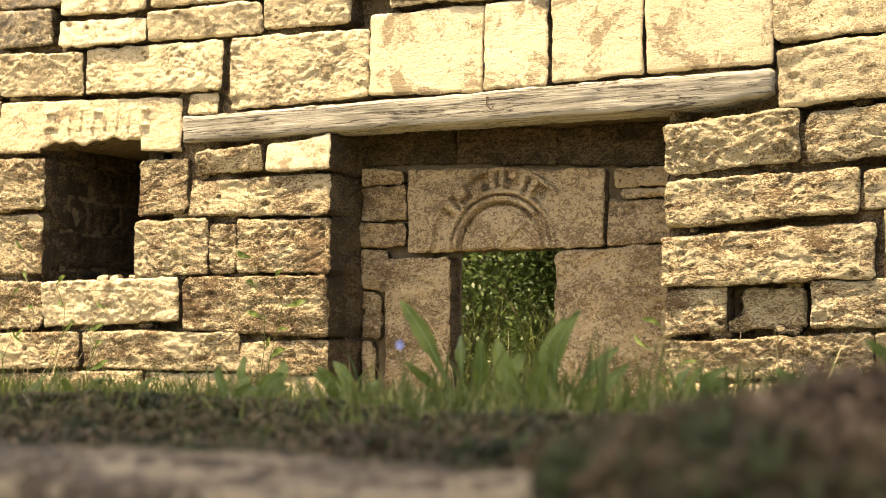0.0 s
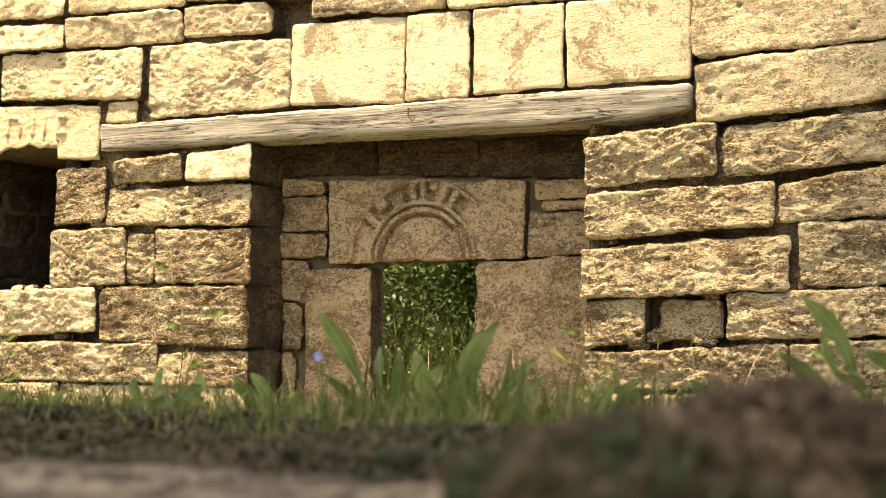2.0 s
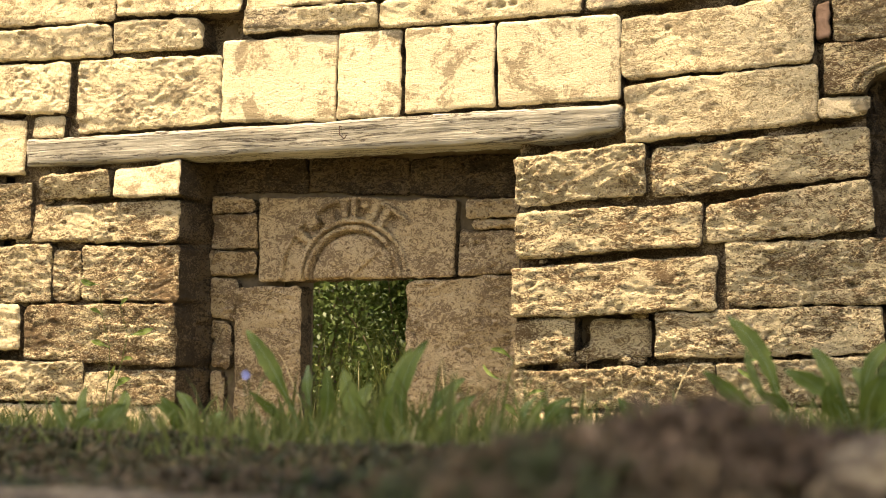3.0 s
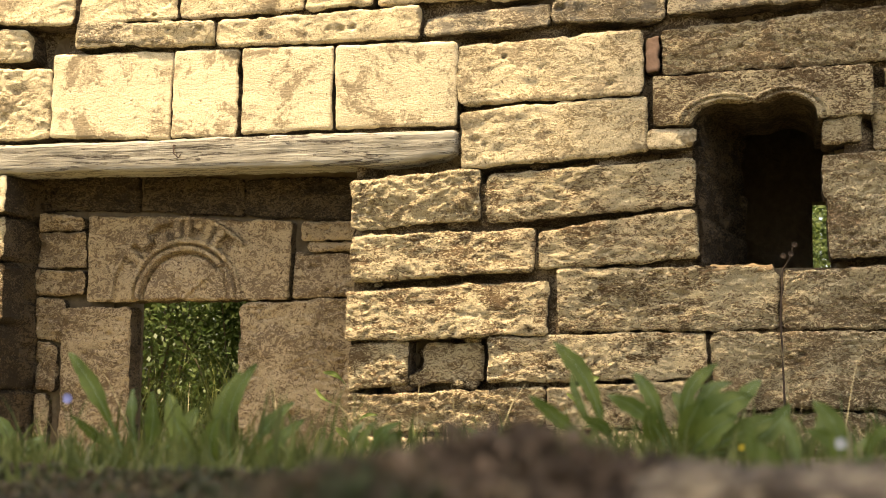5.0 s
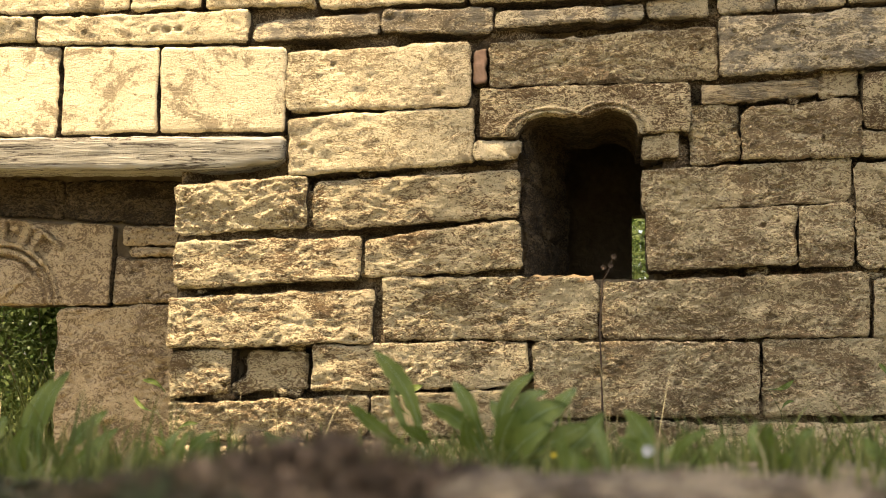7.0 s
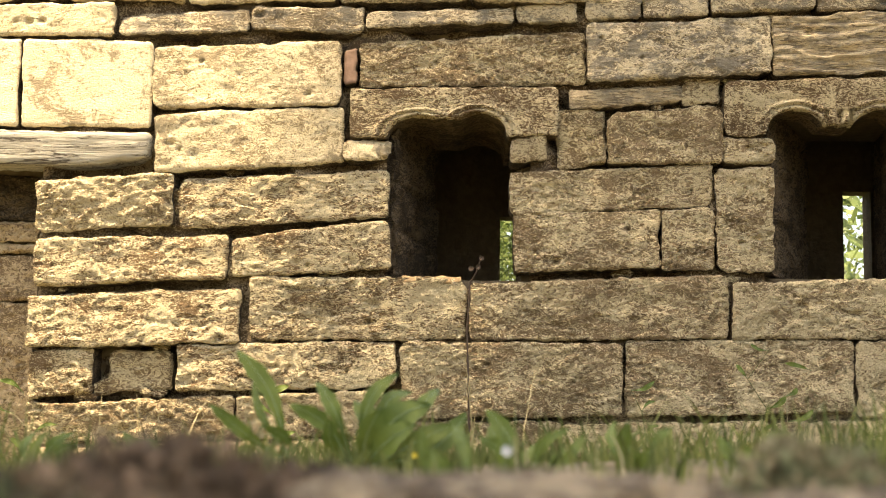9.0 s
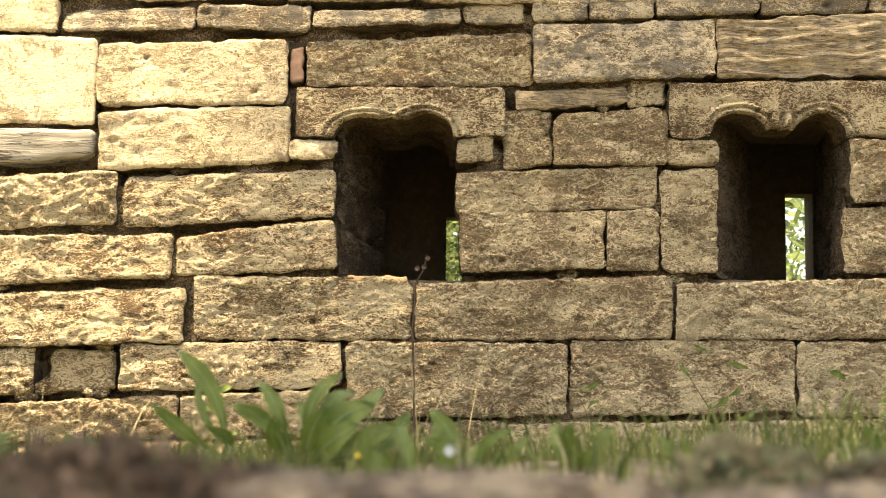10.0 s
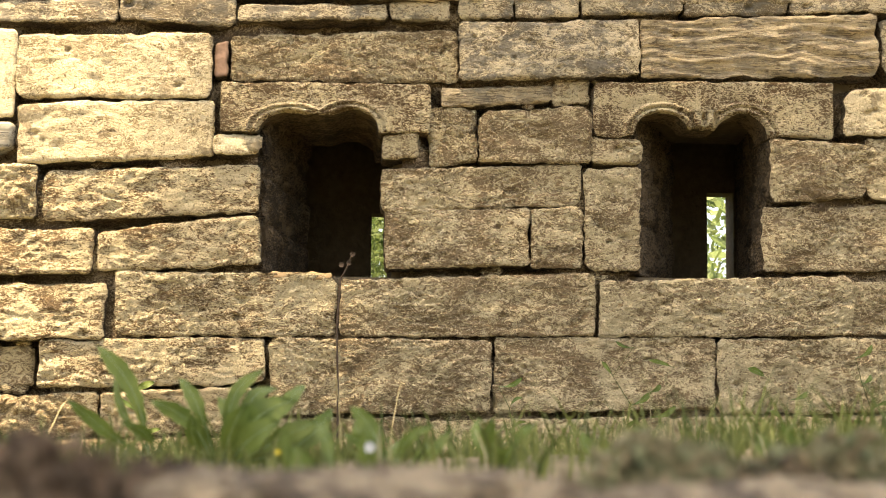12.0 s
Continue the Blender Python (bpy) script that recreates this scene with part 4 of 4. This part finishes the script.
rosette("dandelion", "broad-leaved green dandelion rosette standing in the grass", "weed", (-0.37, 2.9, 0.39),
        [(-0.133, 0.218, 0.0, 0.045), (-0.105, 0.15, 0.06, 0.022), (-0.17, 0.11, -0.08, 0.035), (-0.06, 0.06, -0.1, 0.03)], 1)
rosette("dandelion", "large dandelion rosette with upright lobed leaves", "weed", (-0.24, 2.9, 0.375),
        [(-0.097, 0.178, 0.03, 0.04), (-0.14, 0.12, -0.08, 0.045), (0.075, 0.197, 0.05, 0.035), (0.146, 0.13, -0.05, 0.075), (0.05, 0.12, -0.1, 0.05),
         (0.1, 0.16, 0.12, 0.04), (-0.05, 0.10, -0.13, 0.035), (0.19, 0.08, 0.02, 0.05), (0.22, 0.11, 0.1, 0.05), (0.12, 0.09, -0.15, 0.06), (-0.02, 0.13, 0.1, 0.05), (0.16, 0.17, 0.1, 0.04)], 2)
rosette("dandelion", "dandelion with one tall upright leaf before the doorway", "weed", (-1.50, 3.0, 0.33),
        [(-0.19, 0.255, 0.0, 0.05), (-0.06, 0.17, 0.08, 0.04), (-0.12, 0.1, -0.1, 0.03), (0.06, 0.16, -0.06, 0.05), (0.12, 0.13, 0.06, 0.045)], 3)
rosette("dandelion", "bushy dandelion rosette before the doorway", "weed", (-1.27, 3.0, 0.32),
        [(0.06, 0.24, 0.0, 0.045), (0.0, 0.22, 0.05, 0.04), (-0.12, 0.18, -0.08, 0.05), (0.13, 0.15, 0.06, 0.04), (-0.05, 0.15, 0.1, 0.05), (0.02, 0.13, -0.12, 0.05), (0.18, 0.12, 0.0, 0.035)], 4)
rng = random.Random(21)
for x, y, reach, n in ((-2.98, 3.0, 0.09, 6), (-2.72, 3.0, 0.075, 5), (-2.45, 2.9, 0.07, 5), (-2.13, 3.0, 0.10, 6), (-1.84, 3.0, 0.09, 7), (-1.95, 2.7, 0.09, 5), (-0.95, 3.0, 0.09, 5), (-0.72, 3.1, 0.08, 5),
                        (0.1, 2.6, 0.10, 7), (0.3, 2.7, 0.08, 6), (0.0, 2.2, 0.09, 6), (0.55, 2.8, 0.07, 5), (0.85, 2.6, 0.07, 5), (-0.55, 2.7, 0.07, 5)):
    tips = []
    for k in range(n):
        a = rng.uniform(0, 2 * math.pi)
        tips.append((reach * math.cos(a), reach * rng.uniform(0.5, 1.3), reach * math.sin(a), rng.uniform(0.022, 0.04)))
    rosette("small_weed", "low green weed with oval leaves in the grass", "weed", (x, y, ground_z(x, y)), tips, rng.random(), "low weeds in the grass")


def stalk_plant(name, label, category, points, radius, material, leaves=(), heads=()):
    """A thin stalk with small leaves or flower heads on it."""
    plant = thing(name, label, category, at=points[0])
    o = Vector(points[0])
    mesh_ob("stalk", *tube([Vector(p) - o for p in points], radius, 5, 0.5), material, plant)
    for p, t, w in leaves:
        leaf(plant, Vector(p) - o, Vector(t) - o, w)
    for p, r, mat in heads:
        verts, faces = [], []
        for k in range(9):
            a = 2 * math.pi * k / 9
            d, s = Vector((math.cos(a), -0.3, math.sin(a))), Vector((-math.sin(a), 0, math.cos(a)))
            c = Vector(p) - o
            b = len(verts)
            verts += [tuple(c), tuple(c + d * r * 0.6 - s * r * 0.25), tuple(c + d * r), tuple(c + d * r * 0.6 + s * r * 0.25)]
            faces.append((b, b + 1, b + 2, b + 3))
        mesh_ob("flower_head", verts, faces, mat, plant)
    return plant


stalk_plant("dry_stalk", "thin dark dead stalk leaning on the wall", "stalk",
            [(-0.03, 7.72, -0.05), (-0.036, 7.74, 0.5), (-0.05, 7.76, 0.9), (-0.035, 7.78, 1.16), (0.0, 7.76, 1.22), (0.03, 7.74, 1.31)], 0.007, TWIG,
            heads=[((0.03, 7.74, 1.30), 0.018, TWIG), ((-0.03, 7.75, 1.24), 0.018, TWIG), ((0.01, 7.75, 1.25), 0.018, TWIG)])
rng = random.Random(31)
for x, y, top in ((-5.9, 6.0, 0.95), (-5.7, 6.0, 0.75), (-4.4, 6.2, 0.9), (-3.9, 5.6, 0.75), (-6.3, 6.2, 0.7), (1.35, 6.6, 0.75), (1.45, 6.4, 0.65), (1.9, 6.0, 0.6), (0.75, 6.6, 0.55), (2.4, 6.2, 0.7), (-2.0, 6.0, 0.5), (-1.0, 6.3, 0.5), (-4.7, 5.2, 0.6)):
    pts = [(x + 0.03 * k * rng.uniform(-0.4, 0.8), y, lerp(ground_z(x, y) - 0.02, top, k / 5)) for k in range(6)]
    sprigs = [((px, y, pz), (px + rng.choice((-1, 1)) * rng.uniform(0.05, 0.13), y + rng.uniform(-0.05, 0.05), pz + rng.uniform(0.02, 0.08)), rng.uniform(0.016, 0.034)) for px, _, pz in pts[2:]]
    stalk_plant("tall_weed", "thin tall weed with small leaves before the wall", "weed", pts, 0.003, STRAW if x % 0.2 < 0.1 else GRASS, leaves=sprigs)
stalk_plant("chicory", "small pale blue flower on a thin green stalk", "flower", [(-1.66, 3.0, 0.27), (-1.675, 3.0, 0.37), (-1.683, 3.0, 0.46)], 0.003, GRASS,
            heads=[((-1.683, 2.99, 0.465), 0.015, PETAL_BLUE)])
stalk_plant("daisy", "small white flower low in the grass", "flower", [(0.045, 2.1, 0.37), (0.043, 2.1, 0.43)], 0.002, GRASS, heads=[((0.043, 2.09, 0.432), 0.010, PETAL_WHITE)])
stalk_plant("buttercup", "tiny yellow flower low in the grass", "flower", [(-0.10, 2.3, 0.36), (-0.10, 2.3, 0.41)], 0.002, GRASS, heads=[((-0.10, 2.29, 0.415), 0.005, PETAL_YELLOW)])


def leafy(name, label, centre, size, leaves, seed, leaf_size=0.09, stems=9, category="shrub", trunk=None, lean=(0, 0), group=""):
    """A shrub or tree: tapered stem, limbs, and a crown of many separate leaves in uneven clumps."""
    rng = random.Random(seed)
    plant = thing(name, label, category, group, centre)
    sx, sy, sz, z0 = size
    verts, faces = [], []
    clumps = []
    for _ in range(stems):
        a, r = rng.uniform(0, 2 * math.pi), math.sqrt(rng.random())
        end = Vector((lean[0] + sx * r * math.cos(a), lean[1] + sy * r * math.sin(a), z0 + sz * rng.uniform(0.1, 1.0)))
        start = Vector((0, 0, 0)) if trunk is None else Vector((lean[0] * 0.25, lean[1] * 0.25, z0 * rng.uniform(0.6, 0.72)))
        mid = start.lerp(end, 0.5) + Vector((rng.gauss(0, 0.1), rng.gauss(0, 0.1), 0.15)) * sx * 0.4
        v, f = tube([start, start.lerp(mid, 0.6), mid, end], (0.016 if trunk is None else trunk * 0.35), 6, 0.25)
        k = len(verts)
        verts += v
        faces += [tuple(i + k for i in q) for q in f]
        clumps += [end, mid.lerp(end, 0.5), end + Vector((rng.gauss(0, 0.25) * sx, rng.gauss(0, 0.25) * sy, rng.gauss(0, 0.2) * sz))]
    if trunk:
        v, f = tube([(0, 0, -0.3), (0.05, 0, z0 * 0.35), (lean[0] * 0.25, lean[1] * 0.25, z0 * 0.68), (lean[0] * 0.7, lean[1] * 0.7, z0 + sz * 0.3)], trunk, 10, 0.4)
        k = len(verts)
        verts += v
        faces += [tuple(i + k for i in q) for q in f]
    mesh_ob("trunk", verts, faces, BARK, plant)
    verts, faces = [], []
    spread = 0.22 if trunk is None else 0.28
    for _ in range(leaves):
        c = rng.choice(clumps)
        p = c + Vector((rng.gauss(0, spread * sx * 0.7), rng.gauss(0, spread * sy * 0.7), rng.gauss(0, spread * sz * 0.45)))
        if trunk is None and p.z < 0.02:
            p.z = abs(p.z) + 0.02
        d = Vector((rng.gauss(0, 1), rng.gauss(0, 1), rng.gauss(-0.25, 0.6))).normalized()
        e = d.orthogonal().normalized() * math.cos(rng.uniform(-1, 1)) + d.cross(d.orthogonal()).normalized() * 0.5
        s = leaf_size * rng.uniform(0.5, 1.2)
        k = len(verts)
        verts += [tuple(p), tuple(p + d * s * 0.5 + e * s * 0.24), tuple(p + d * s), tuple(p + d * s * 0.5 - e * s * 0.24)]
        faces.append((k, k + 1, k + 2, k + 3))
    mesh_ob("crown", verts, faces, SHRUB_LEAF, plant)
    return plant


for i, (x, y, w, h) in enumerate(((-5.6, 11.2, 1.1, 2.2), (-4.6, 10.9, 1.0, 2.0), (-6.8, 12.2, 1.4, 2.6), (0.35, 12.0, 1.0, 2.7), (0.45, 13.2, 1.0, 2.9), (3.4, 12.0, 1.2, 1.6), (2.6, 13.6, 1.4, 1.8))):
    leafy("shrub", "dense sunlit green shrub growing behind the wall", (x, y, ground_z(x, y)), (w, w * 0.7, h, 0.1), 11000, 40 + i, 0.075, 22, group="shrubs behind the wall")


def far_woods(seed):
    rng = random.Random(seed)
    verts, faces = [], []
    for _ in range(26000):
        x, y = rng.uniform(-22, 12), rng.uniform(16, 21)
        top = 3.4 + 0.9 * noise.fractal(Vector((x * 0.5, y * 0.3, 2)), 0.7, 2, 3) 
        p = Vector((x, y, rng.uniform(-0.2, 1.0) * top))
        d = Vector((rng.gauss(0, 1), rng.gauss(0, 1), rng.gauss(-0.2, 0.7))).normalized()
        e = d.orthogonal().normalized()
        s = rng.uniform(0.15, 0.4)
        k = len(verts)
        verts += [tuple(p), tuple(p + d * s * 0.5 + e * s * 0.25), tuple(p + d * s), tuple(p + d * s * 0.5 - e * s * 0.25)]
        faces.append((k, k + 1, k + 2, k + 3))
    return tagged(mesh_ob("far_woods", verts, faces, SHRUB_LEAF), "distant green thicket beyond the ruined wall", "woods", kind="stuff")


far_woods(77)
# unseen added trees; crowns shade the ledge and, thinly, the further stretch of wall
leafy("tree", "tall unseen leafy tree added so its thin crown dapples the wall", (5.15, 1.8, 0.2), (3.2, 2.2, 1.8, 15.0), 16500, 61, 0.2, 28, "tree", 0.26, lean=(-4.65, 2.4))
leafy("tree", "tall unseen leafy tree added so its broad crown shades the ledge", (-4.4, -7.1, 0.1), (4.0, 2.4, 1.8, 15.0), 15500, 62, 0.25, 40, "tree", 0.28, lean=(1.4, 6.1))
